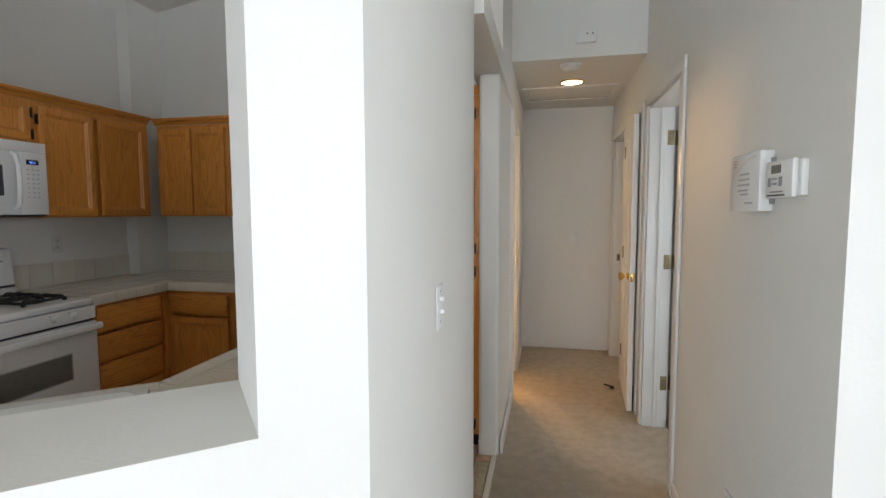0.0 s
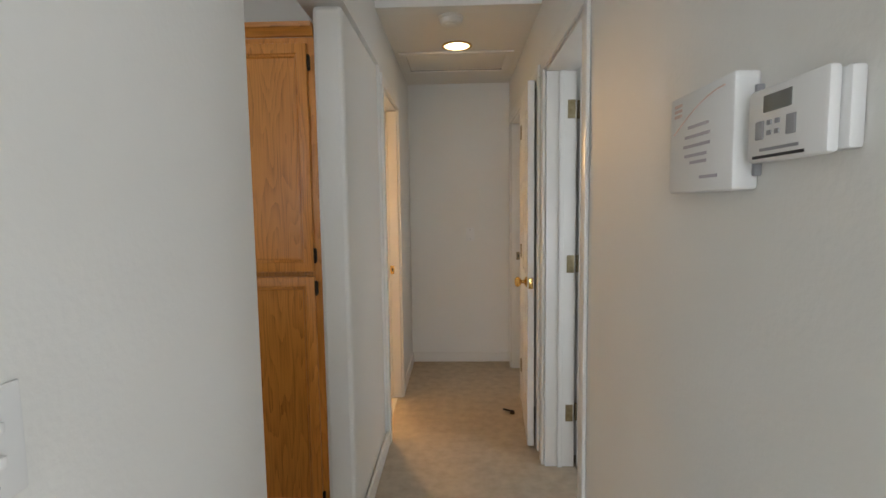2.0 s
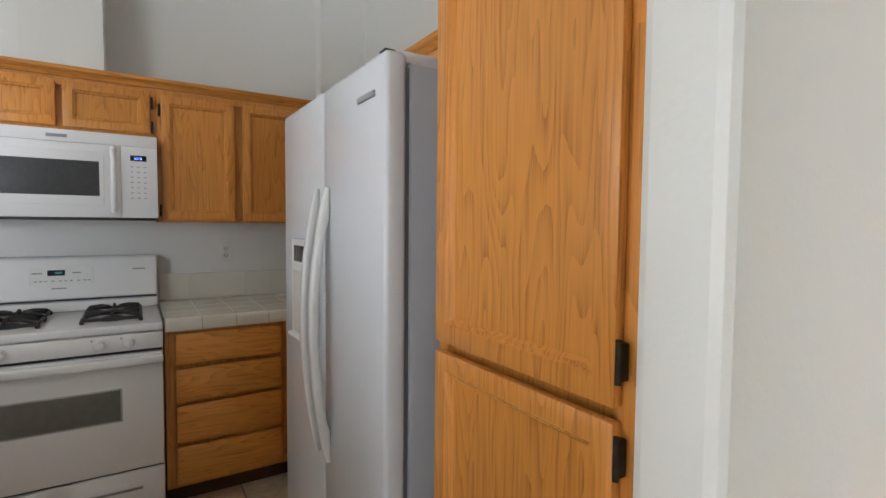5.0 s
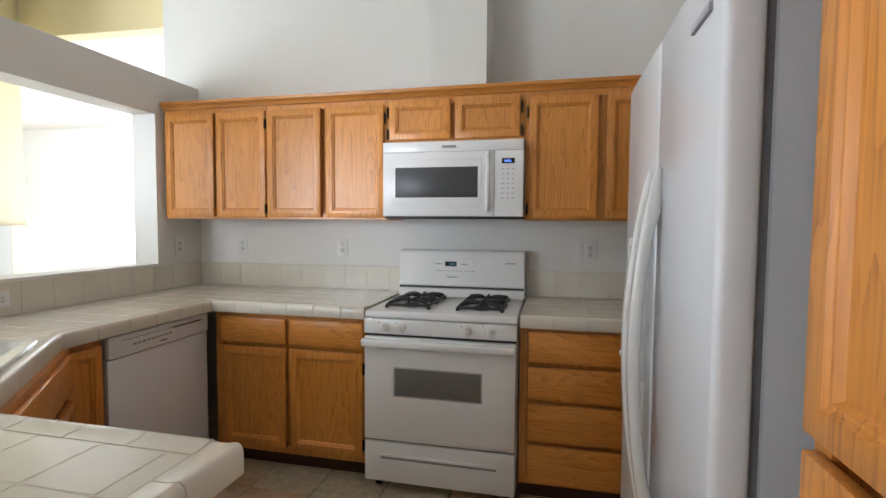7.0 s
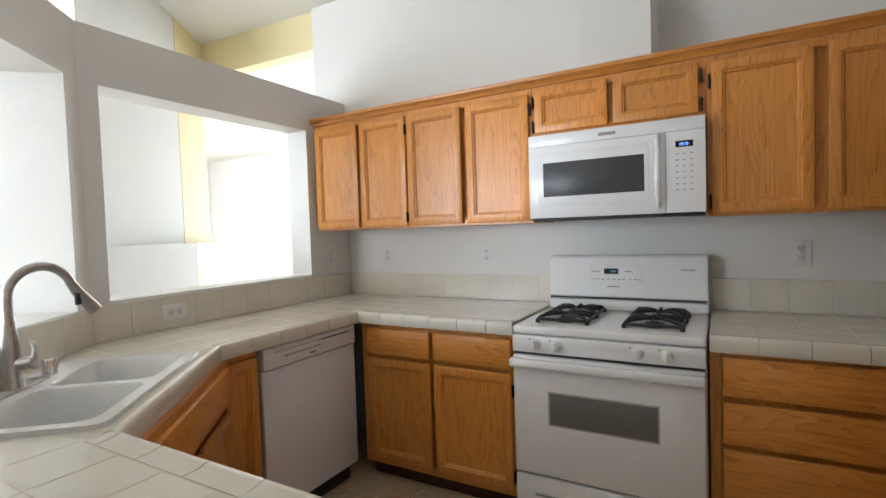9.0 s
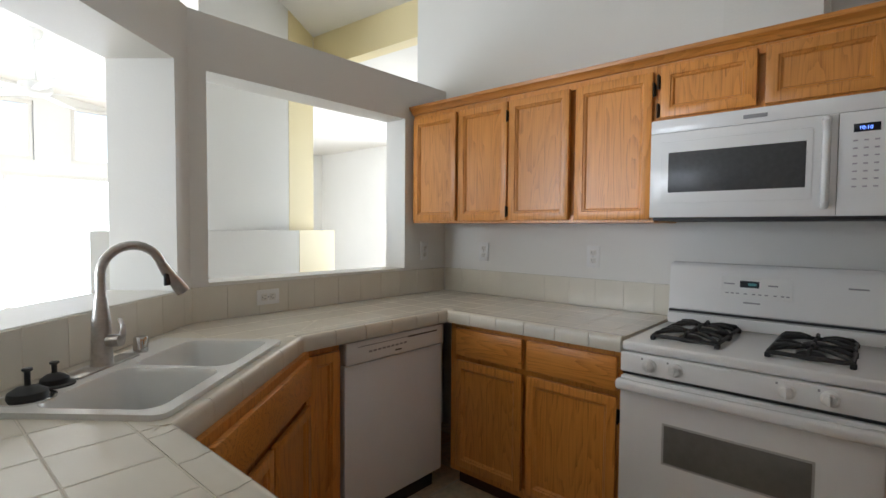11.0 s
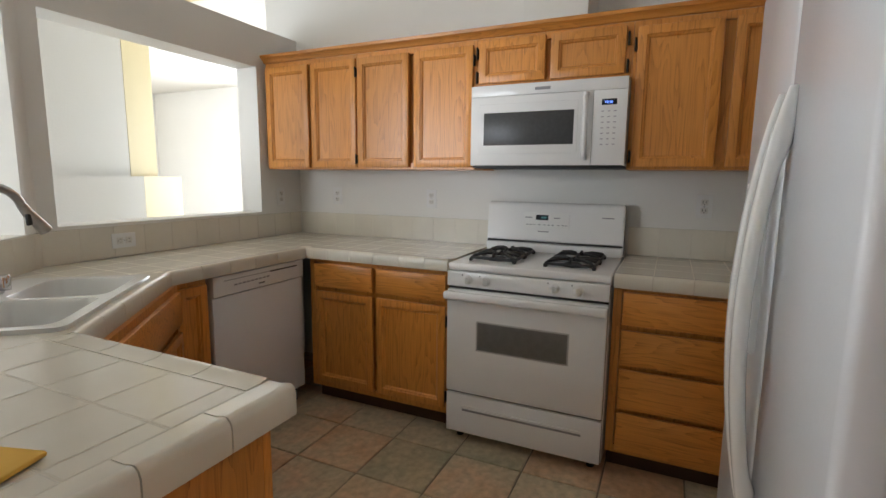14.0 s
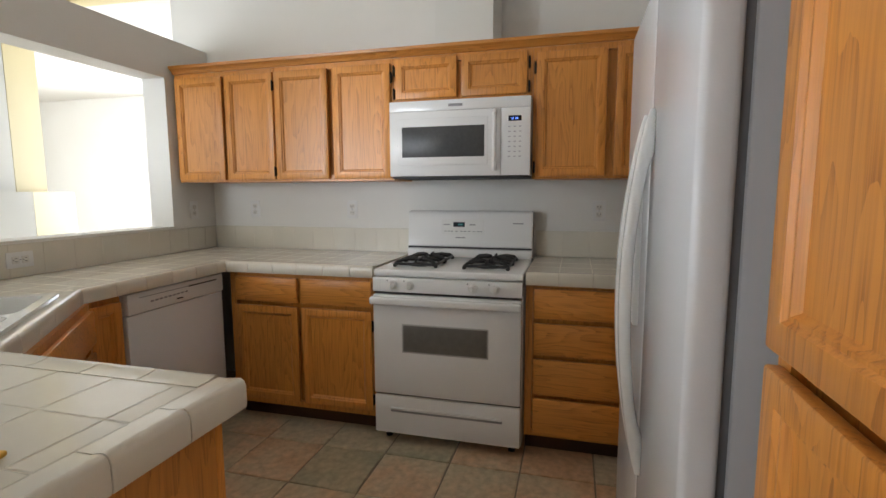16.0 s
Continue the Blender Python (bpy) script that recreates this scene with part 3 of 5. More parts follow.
def door(name, place, w, label, hinge_side, knobs=(-1, 1), latch=True):
    ob = thing(name, place, label, "door", kind="structure")
    leaf = part("leaf", six_panel(w, 2.02), TRIM, ob)
    for z in (0.28, 1.06, 1.83):
        part("hinge", door_hinge(-0.006, hinge_side * 0.018, z, 0.035 if hinge_side else 0.03), AGED_BRASS, leaf, "aged brass butt hinge")
    for s in knobs:
        door_knob(leaf, w - 0.065, 0.035, 0.93, s)
    if latch:
        bm = boxes((w - 0.001, w + 0.002, -0.0125, 0.0125, 0.90, 0.96), bevel=0.0008)
        box(bm, w, w + 0.012, -0.006, 0.006, 0.922, 0.938, bevel=0.003)
        part("latch_plate", bm, BRASS, leaf, "brass latch plate on the door edge")
    return ob


casing("door_frame_bedroom", D1A, D1B, HR, -1, "white moulded casing of the bedroom door")
casing("door_frame_closet", D2A, D2B, HR, -1, "white moulded casing of the closet door")
casing("door_frame_end", D3A, D3B, HR, -1, "white moulded casing at the hall's end")
casing("door_frame_bath", 3.47, 4.13, HL, 1, "white moulded casing of the lit bathroom door")
door("door_bedroom", pose(HR + 0.165, D1B - 0.022, 0.012, 0, 0, -10), 0.70, "white six-panel bedroom door standing open inward", 1)
door("door_closet", pose(HR - 0.005, D2B - 0.02, 0.012, 0, 0, -94), 0.575, "white six-panel closet door standing ajar", -1, knobs=(-1,))
door("door_end", pose(HR + 0.168, D3A + 0.040, 0.012, 0, 0, 3), 0.60, "white six-panel door at the hall's end, open inward", -1)
jh = thing("jamb_hinges", pose(HR + 0.125, D1B - 0.019, 0), "aged brass hinge leaves on the door jamb", "hinge", kind="structure")
for z in (0.292, 1.072, 1.842):
    part("hinge", boxes((-0.02, 0.018, -0.003, -0.0005, z - 0.045, z + 0.045), bevel=0.001), AGED_BRASS, jh)
stop = thing("door_stop", pose(HR - 0.10, 3.83, 0.07), "dark spring door stop near the closet door", "door stop")
sp = bmesh.new()
cyl(sp, (0, 0, -0.065), (0, 0, -0.045), 0.018, 0.012)
cyl(sp, (0, 0, -0.05), (-0.06, -0.0, -0.035), 0.006)
part("spring", sp, BRONZE, stop)
strike = thing("strike_plate", pose(HR + 0.05, D3B - 0.0185, 0.955), "dull brass strike plate on the end doorway's jamb", "strike plate")
part("plate", boxes((-0.016, 0.016, -0.003, 0.0, -0.032, 0.032), bevel=0.001), AGED_BRASS, strike)
part("slot", boxes((-0.006, 0.006, -0.0035, -0.002, -0.012, 0.012)), SEAM, strike)
strike = thing("strike_plate", pose(HL - 0.05, 4.111, 0.93), "brass strike plate on the bathroom jamb", "strike plate")
part("plate", boxes((-0.014, 0.014, -0.003, 0.0, -0.028, 0.028), bevel=0.001), BRASS, strike)
part("slot", boxes((-0.006, 0.006, -0.0035, -0.002, -0.012, 0.012)), SEAM, strike)

# ---- kitchen cabinets ----
def cabinet(name, place, w, d, z0, z1, fronts, label, group, grain, kick=0.0, hinges=(), overlap=0.0):
    """A face-framed oak cabinet; its face frame is at y = 0 and its body runs back to y = d. fronts: (kind, x, z, w, h)."""
    ob = thing(name, place @ pose(0, 0, z0), label, "cabinet", group)
    h = z1 - z0
    k = kick
    top = 0.55 if name == "sink_cabinet" else h
    part("body", boxes((0, w, 0.02, d, k, top), bevel=0.0015), OAK_V, ob, smooth=False)
    rails = [(0, 0.035, 0.0, 0.0195, k, h), (w - 0.035, w, 0.0, 0.0195, k, h), (0.0352, w - 0.0352, 0.0, 0.0195, h - 0.035, h), (0.0352, w - 0.0352, 0.0, 0.0195, k, k + 0.035)]
    part("face_frame", boxes(*rails), OAK_V, ob, smooth=False)
    part("inner_back", boxes((0.0352, w - 0.0352, 0.016, 0.0198, k + 0.0352, h - 0.0352)), OAK_V, ob, smooth=False)
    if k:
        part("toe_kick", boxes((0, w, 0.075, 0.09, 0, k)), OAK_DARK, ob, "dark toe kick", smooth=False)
    for kind, x, z, fw, fh in fronts:
        if kind == "door":
            dr = part("door", panel_door(fw, fh, x0=x, z0=z), OAK_V, ob)
        else:
            dr = part("drawer_front", slab_front(fw, fh, x, z), grain, ob)
        dr.location.y = -0.001
    for hx, hz in hinges:
        part("hinge", small_hinge(hx, hz), BRONZE, ob, "dark bronze hinge")
    return ob


UF = RW + 0.32                            # upper cabinets' face frames
UP = "oak upper cabinets"
LOW = "oak base cabinets"
U0, U1 = 1.365, 2.03
rng = lambda y, x: pose(x, y, 0, 0, 0, 90)
for y0, y1, fr, hg in (
    (WW + 0.02, 0.665, (0.012, 0.352, 0.372, 0.332), (0.703, )),
    (0.667, 1.415, (0.008, 0.352, 0.385, 0.350), (0.741, )),
    (2.182, 2.995, (0.018, 0.362, 0.404, 0.372), (0.010, ))):
    w = y1 - y0
    a, aw, b, bw = fr
    cabinet("upper_cabinet", rng(y0, UF), w, 0.319, U0, U1, [("door", a, 0.012, aw - a, 0.625), ("door", b, 0.012, bw, 0.625)],
            "golden oak upper cabinet with two panelled doors", UP, OAK_Y, hinges=[(q, z) for q in hg for z in (0.06, 0.56)])
cabinet("upper_cabinet", rng(1.417, UF), 0.763, 0.319, 1.785, U1, [("door", 0.018, 0.018, 0.345, 0.212), ("door", 0.390, 0.018, 0.345, 0.212)],
        "short golden oak cabinet above the microwave", UP, OAK_Y, hinges=[(0.745, 0.05), (0.745, 0.17), (0.008, 0.05), (0.008, 0.17)])


def crown(name, place, length, label):
    """Oak crown moulding with a stepped profile."""
    bm = bmesh.new()
    prof = [(0.0, 0.0), (-0.010, 0.004), (-0.014, 0.014), (-0.024, 0.024), (-0.036, 0.030), (-0.040, 0.046), (0.0, 0.046)]
    ends = [[bm.verts.new((x, y, z)) for y, z in prof] for x in (0, length)]
    k = len(prof)
    for i in range(k):
        bm.faces.new((ends[0][i], ends[0][(i + 1) % k], ends[1][(i + 1) % k], ends[1][i]))
    bm.faces.new(ends[0])
    bm.faces.new(ends[1][::-1])
    ob = thing(name, place, label, "moulding")
    part("moulding", bm, OAK_Y if abs(place.to_euler().z) > 0.5 else OAK_X, ob)


crown("crown_moulding", pose(UF - 0.001, WW + 0.012, U1 + 0.001, 0, 0, 90), 3.05, "golden oak crown moulding over the range-wall cabinets")

# base cabinets
LF, CZ = RW + 0.61, 0.86
B0, KICK = 0.0, 0.10
cabinet("base_cabinet", rng(0.525, LF), 0.888, 0.609, B0, CZ, [
    ("drawer", 0.045, 0.70, 0.385, 0.135), ("drawer", 0.455, 0.70, 0.41, 0.135),
    ("door", 0.045, 0.135, 0.385, 0.54), ("door", 0.455, 0.135, 0.41, 0.54)], "golden oak base cabinet with two drawers over doors", LOW, OAK_Y, KICK, [(0.872, 0.20), (0.872, 0.60)])
cabinet("drawer_cabinet", rng(2.187, LF), 0.602, 0.609, B0, CZ, [
    ("drawer", 0.042, 0.697, 0.48, 0.145), ("drawer", 0.042, 0.518, 0.48, 0.155), ("drawer", 0.042, 0.318, 0.48, 0.178), ("drawer", 0.042, 0.118, 0.48, 0.178)],
    "golden oak base cabinet with four drawers", LOW, OAK_Y, KICK)
cabinet("base_cabinet", pose(RW + 0.61, NW - 0.61, 0), 0.67, 0.609, B0, CZ, [("drawer", 0.03, 0.70, 0.45, 0.135), ("door", 0.03, 0.135, 0.45, 0.54)],
        "golden oak base cabinet beside the fridge", LOW, OAK_X, KICK)
cabinet("filler_cabinet", pose(-1.70, WW + 0.55, 0, 0, 0, 180), 0.165, 0.53, B0, CZ, [("door", 0.008, 0.135, 0.15, 0.695)],
        "narrow golden oak panel beside the dishwasher", LOW, OAK_X, KICK, [(0.004, 0.70)])
DA = 220
sx, sy = diag(1.02, -0.575)
cabinet("sink_cabinet", pose(sx, sy, 0, 0, 0, DA), 0.80, 0.40, B0, CZ, [("drawer", 0.03, 0.70, 0.735, 0.135), ("door", 0.03, 0.135, 0.36, 0.53), ("door", 0.405, 0.135, 0.36, 0.53)],
        "golden oak diagonal cabinet under the sink", LOW, OAK_X, KICK)
cabinet("peninsula_cabinet", pose(-0.995, 1.725, 0, 0, 0, -90), 0.65, 0.60, B0, CZ, [("drawer", 0.03, 0.70, 0.54, 0.135), ("door", 0.03, 0.135, 0.262, 0.54), ("door", 0.305, 0.135, 0.262, 0.54)],
        "golden oak peninsula cabinet with a plain oak end", LOW, OAK_Y, KICK)

# upper cabinets over the fridge and the pantry
cabinet("upper_cabinet", pose(RW + 0.33, NW - 0.32, 0), 0.60, 0.319, U0, U1, [("door", 0.03, 0.012, 0.262, 0.625), ("door", 0.307, 0.012, 0.262, 0.625)],
        "golden oak corner upper cabinet with two doors", UP, OAK_X)
cabinet("fridge_cabinet", pose(-2.20, NW - 0.33, 0), 1.345, 0.329, 1.80, U1, [("door", 0.03, 0.015, 0.41, 0.195), ("door", 0.463, 0.015, 0.41, 0.195), ("door", 0.896, 0.015, 0.41, 0.195)],
        "short golden oak cabinet above the fridge", UP, OAK_X, hinges=[(0.455, 0.05), (0.455, 0.15)])
crown("crown_moulding", pose(RW + 0.33, NW - 0.331, U1 + 0.001), 1.97, "golden oak crown moulding over the fridge-wall cabinets")
PX0, PF, PW = -0.842, 2.635, 0.497
cabinet("pantry_cabinet", pose(PX0, PF, 0), PW, 0.76, 0.0, U1, [("door", 0.012, 1.120, PW - 0.038, 0.885), ("door", 0.012, 0.115, PW - 0.038, 0.985)],
        "tall golden oak pantry cabinet with two doors", "oak pantry", OAK_X, KICK, [(PW - 0.020, 1.185), (PW - 0.020, 1.93), (PW - 0.020, 1.055), (PW - 0.020, 0.17)])
crown("crown_moulding", pose(PX0, PF - 0.001, U1 + 0.001), PW, "golden oak crown moulding on the pantry")

# ---- counters ----
CT = 0.917
outline = [(RW + 0.002, 1.413), (RW + 0.002, WW + 0.002), (CA[0], WW + 0.002), diag(UE, -0.002), (SWK - 0.002, 1.75), (-1.03, 1.75), (-1.03, 1.05), (-1.67, 0.52), (-2.51, 0.52), (-2.51, 1.413)]
SU0, SU1, SN0, SN1 = 0.33, 1.05, -0.075, -0.515
hole = [diag(SU0 + 0.02, SN0 - 0.02), diag(SU1 - 0.02, SN0 - 0.02), diag(SU1 - 0.02, SN1 + 0.02), diag(SU0 + 0.02, SN1 + 0.02)]
counter = thing("tiled_countertop", pose(0, 0, CZ + 0.002), "cream ceramic tiled worktop round the sink and peninsula", "countertop")
part("bed", prism(bmesh.new(), outline, 0.0, CT - CZ - 0.0028, [hole]), GROUT, counter, smooth=False)
counter_r = thing("tiled_countertop", pose(0, 0, CZ + 0.002), "cream ceramic tiled worktop between range and fridge", "countertop")
outline_r = [(RW + 0.002, 2.187), (-2.51, 2.187), (-2.51, 2.765), (-1.87, 2.765), (-1.87, NW - 0.002), (RW + 0.102, NW - 0.002), (RW + 0.102, 3.098), (RW + 0.002, 3.098)]
part("bed", prism(bmesh.new(), outline_r, 0.0, CT - CZ - 0.0028), GROUT, counter_r, smooth=False)


def clip(poly, px, py, nx, ny):
    """The part of a convex plan with (p - (px, py)) . n >= 0."""
    out = []
    for i, a in enumerate(poly):
        b = poly[(i + 1) % len(poly)]
        da, db = (a[0] - px) * nx + (a[1] - py) * ny, (b[0] - px) * nx + (b[1] - py) * ny
        if da >= 0:
            out.append(a)
        if da * db < 0:
            s = da / (da - db)
            out.append((a[0] + s * (b[0] - a[0]), a[1] + s * (b[1] - a[1])))
    return out


def area(p):
    return abs(sum(p[i][0] * p[(i + 1) % len(p)][1] - p[(i + 1) % len(p)][0] * p[i][1] for i in range(len(p)))) / 2


def tile_piece(poly, z0, z1, material, parent, chamfer=0.0018):
    bm = bmesh.new()
    k = len(poly)
    cx, cy = sum(p[0] for p in poly) / k, sum(p[1] for p in poly) / k
    low = [bm.verts.new((x, y, z0)) for x, y in poly]
    midv = [bm.verts.new((x, y, z1 - chamfer * 0.6)) for x, y in poly]
    top = []
    for x, y in poly:
        d = math.hypot(cx - x, cy - y) or 1
        top.append(bm.verts.new((x + (cx - x) / d * chamfer * 1.4, y + (cy - y) / d * chamfer * 1.4, z1)))
    bm.faces.new(top)
    for i in range(k):
        j = (i + 1) % k
        bm.faces.new((low[i], low[j], midv[j], midv[i]))
        bm.faces.new((midv[i], midv[j], top[j], top[i]))
    ob = link("tile", bm, material)
    ob.parent = parent
    return ob


def lay_tiles(regions, ox, oy, size, gap, z0, z1, material, parent, subtract=None):
    for region in regions:
        xs, ys = [p[0] for p in region], [p[1] for p in region]
        edges = []
        for i, a in enumerate(region):
            b = region[(i + 1) % len(region)]
            edges.append((a[0], a[1], -(b[1] - a[1]), b[0] - a[0]))
        for i in range(math.floor((min(xs) - ox) / size), math.ceil((max(xs) - ox) / size)):
            for j in range(math.floor((min(ys) - oy) / size), math.ceil((max(ys) - oy) / size)):
                x, y, g = ox + i * size, oy + j * size, gap / 2
                cells = [[(x + g, y + g), (x + size - g, y + g), (x + size - g, y + size - g), (x + g, y + size - g)]]
                for e in edges:
                    cells = [clip(c, *e) for c in cells]
                    cells = [c for c in cells if len(c) > 2]
                if subtract:
                    done = []
                    for c in cells:
                        for e in subtract:
                            outer = clip(c, e[0], e[1], -e[2], -e[3])
                            if len(outer) > 2:
                                done.append(outer)
                            c = clip(c, *e)
                            if len(c) < 3:
                                break
                    cells = done
                for c in cells:
                    if area(c) > 0.0003:
                        tile_piece(c, z0, z1, material, parent)


EDGE = 0.058
ext = [diag(SU0, SN0), diag(SU0, SN1), diag(SU1, SN1), diag(SU1, SN0)]
ext = ext if sum(ext[i][0] * ext[(i + 1) % 4][1] - ext[(i + 1) % 4][0] * ext[i][1] for i in range(4)) > 0 else ext[::-1]
sub = []
for i, a in enumerate(ext):
    b = ext[(i + 1) % 4]
    sub.append((a[0], a[1], -(b[1] - a[1]), b[0] - a[0]))
TZ0, TZ1 = 0.048, 0.0555
e1, e2 = (-1.03 + EDGE, 1.05 + 0.02), (-1.67 + 0.02, 0.52 - EDGE)
lay_tiles([
    [(RW + 0.004, 0.462), (-2.51 - EDGE, 0.462), (-2.51 - EDGE, 1.411), (RW + 0.004, 1.411)],
    [(RW + 0.004, WW + 0.004), (e2[0], WW + 0.004), (e2[0], 0.462), (RW + 0.004, 0.462)],
    [(e2[0], WW + 0.004), (CA[0], WW + 0.004), (e1[0], diag(0.685, -0.006)[1]), (e1[0], e1[1]), e2],
    [(e1[0], diag(0.70, 0)[1]), (SWK - 0.006, diag(1.44, 0)[1]), (SWK - 0.006, 1.75 - EDGE), (e1[0], 1.75 - EDGE)],
], -0.972, 1.641, 0.1525, 0.003, TZ0, TZ1, TILE, counter, sub)
lay_tiles([[(RW + 0.004, 2.189), (-2.51 - EDGE, 2.189), (-2.51 - EDGE, 2.765 + EDGE), (RW + 0.004, 2.765 + EDGE)], [(RW + 0.104, 2.765 + EDGE), (-1.88, 2.765 + EDGE), (-1.88, NW - 0.004), (RW + 0.104, NW - 0.004)]],
          -2.568, 2.189, 0.1525, 0.004, TZ0, TZ1, TILE, counter_r)


def edge_tiles(a, b, inward, parent, size=0.1525):
    """Rounded edge-cap tiles along a front edge from a to b; inward is the unit normal into the worktop."""
    a, b = Vector((*a, 0)), Vector((*b, 0))
    d = (b - a).normalized()
    n = Vector((*inward, 0))
    length, s = (b - a).length, 0.0
    prof = [(0.0, -0.001), (-0.009, -0.001), (-0.011, 0.006), (-0.011, 0.044), (-0.007, 0.055), (0.001, 0.0605), (0.012, 0.0595), (0.024, 0.0565), (EDGE - 0.002, 0.0560), (EDGE - 0.002, 0.047), (0.0, 0.047)]
    while s < length - 0.002:
        e = min(s + size, length)
        if length - e < 0.03:
            e = length
        bm = bmesh.new()
        ends = [[bm.verts.new(a + d * q + n * p + Vector((0, 0, z))) for p, z in prof] for q in (s + 0.0015, e - 0.0015)]
        k = len(prof)
        for i in range(k):
            bm.faces.new((ends[0][i], ends[0][(i + 1) % k], ends[1][(i + 1) % k], ends[1][i]))
        bm.faces.new(ends[0])
        bm.faces.new(ends[1][::-1])
        ob = link("edge_tile", bm, TILE, True)
        ob.parent = parent
        s = e


edge_tiles((-1.03, 1.75), (SWK - 0.004, 1.75), (0, -1), counter)
edge_tiles((-1.03, 1.75 - EDGE), (-1.03, 1.05), (1, 0), counter)
edge_tiles((-1.03, 1.05), (-1.67, 0.52), (0.6378, -0.7702), counter)
edge_tiles((-1.67, 0.52), (-2.51, 0.52), (0, -1), counter)
edge_tiles((-2.51, 0.52), (-2.51, 1.412), (-1, 0), counter)
edge_tiles((-2.51, 2.188), (-2.51, 2.765), (-1, 0), counter_r)
edge_tiles((-2.51, 2.765), (-1.87, 2.765), (0, 1), counter_r)


def splash(name, place, length, height, label, size=0.1525):
    """A row of wall tiles standing on the worktop; it faces -y of its pose."""
    ob = thing(name, place, label, "backsplash")
    part("bed", boxes((0, length, -0.009, -0.0006, 0, height)), TILE, ob, smooth=False)
    s = 0.0
    while s < length - 0.01:
        e = min(s + size, length)
        part("tile", boxes((s + 0.0006, e - 0.0006, -0.0112, -0.005, 0.002, height - 0.001), bevel=0.0008, seg=1), TILE, ob)
        s = e
    return ob


SZ = CT + 0.002
splash("backsplash", pose(RW, WW + 0.013, SZ, 0, 0, 90), 1.46, 0.15, "cream tile backsplash between range and corner")
splash("backsplash", pose(RW, 2.189, SZ, 0, 0, 90), 0.908, 0.15, "cream tile backsplash between range and fridge")
splash("backsplash", pose(CA[0], WW, SZ, 0, 0, 180), 1.636, 0.15, "cream tile backsplash below the pass-through")
splash("backsplash", pose(*diag(1.44, 0), SZ, 0, 0, 220), 1.43, 0.148, "cream tile backsplash behind the sink")
splash("backsplash", pose(RW + 0.103, NW, SZ), 1.17, 0.15, "cream tile backsplash beside the fridge")

# ---- appliances ----
def text_bars(parent, spots, material, y):
    for x, z, w, h in spots:
        part("printed_mark", boxes((x, x + w, y - 0.0012, y + 0.0005, z, z + h)), material, parent, smooth=False)


# gas range
RGW = 0.756
rg = thing("gas_range", rng(1.422, -2.50), "white freestanding gas range with a blank oven window", "range")
part("body", boxes((0, RGW, 0.012, 0.62, 0.045, 0.874), bevel=0.004), ENAMEL, rg)
part("cooktop", boxes((-0.002, RGW + 0.002, -0.012, 0.60, 0.876, 0.912), bevel=0.010, seg=3), ENAMEL, rg)
bm = bmesh.new()
prof = [(0.515, 0.913), (0.515, 0.960), (0.535, 0.962), (0.538, 0.975), (0.528, 0.978), (0.545, 1.170), (0.556, 1.184), (0.575, 1.188), (0.622, 1.186), (0.622, 0.913)]
ends = [[bm.verts.new((x, y, z)) for y, z in prof] for x in (0.002, RGW - 0.002)]
for i in range(len(prof)):
    j = (i + 1) % len(prof)
    bm.faces.new((ends[0][i], ends[0][j], ends[1][j], ends[1][i]))
bm.faces.new(ends[0])
bm.faces.new(ends[1][::-1])
bmesh.ops.bevel(bm, geom=[e for e in bm.edges if abs(e.verts[0].co.x - e.verts[1].co.x) < 0.01], offset=0.006, segments=2, affect="EDGES")
guard = part("backguard", bm, ENAMEL, rg)
part("shadow_gap", boxes((0.006, RGW - 0.006, 0.5275, 0.5365, 0.964, 0.973)), SEAM, guard, smooth=False)
tilt = Matrix.Translation((0, 0.5280, 0.978)) @ Matrix.Rotation(-math.atan2(0.017, 0.192), 4, "X")


def on_guard(name, dims, material, bevel=0.0):
    bm = boxes(dims, bevel=bevel)
    bmesh.ops.transform(bm, matrix=tilt, verts=bm.verts)
    part(name, bm, material, guard, smooth=False)


on_guard("control_pad", (0.215, 0.470, -0.002, 0.001, 0.070, 0.160), PLASTIC, 0.001)
on_guard("clock_display", (0.285, 0.355, -0.004, -0.001, 0.115, 0.143), SCREEN, 0.001)
on_guard("clock_digits", (0.315, 0.345, -0.0048, -0.003, 0.124, 0.134), plain("dim_teal_digits", (0.03, 0.12, 0.13), 0.4, emit=0.4))
for x in (0.232, 0.252, 0.272, 0.300, 0.330, 0.352, 0.375, 0.405, 0.430, 0.448):
    on_guard("button_print", (x, x + 0.012, -0.0032, -0.001, 0.086, 0.091), GREY_PRINT)
for x, w in ((0.225, 0.04), (0.385, 0.035), (0.640, 0.060), (0.30, 0.06)):
    z = 0.125 if w < 0.05 else (0.135 if x > 0.5 else 0.048)
    on_guard("brand_print", (x, x + w, -0.0032, -0.001, z, z + 0.006), GREY_PRINT)
part("control_panel", boxes((0.0, RGW, -0.028, 0.011, 0.800, 0.873), bevel=0.006), ENAMEL, rg)
part("panel_gap", boxes((0.004, RGW - 0.004, -0.012, 0.0115, 0.788, 0.7995)), SEAM, rg, smooth=False)
for x in (0.108, 0.197, 0.520, 0.625):
    k = bmesh.new()
    lathe(k, [(0.024, 0), (0.024, 0.006), (0.019, 0.010), (0.017, 0.024), (0.013, 0.027)])
    box(k, -0.004, 0.004, -0.017, 0.017, 0.02, 0.032, bevel=0.002)
    bmesh.ops.transform(k, matrix=Matrix.Translation((x, -0.028, 0.838)) @ Matrix.Rotation(math.pi / 2, 4, "X"), verts=k.verts)
    part("burner_knob", k, PLASTIC, rg)
    part("printed_mark", boxes((x - 0.03, x - 0.024, -0.0290, -0.0275, 0.855, 0.862)), GREY_PRINT, rg, smooth=False)
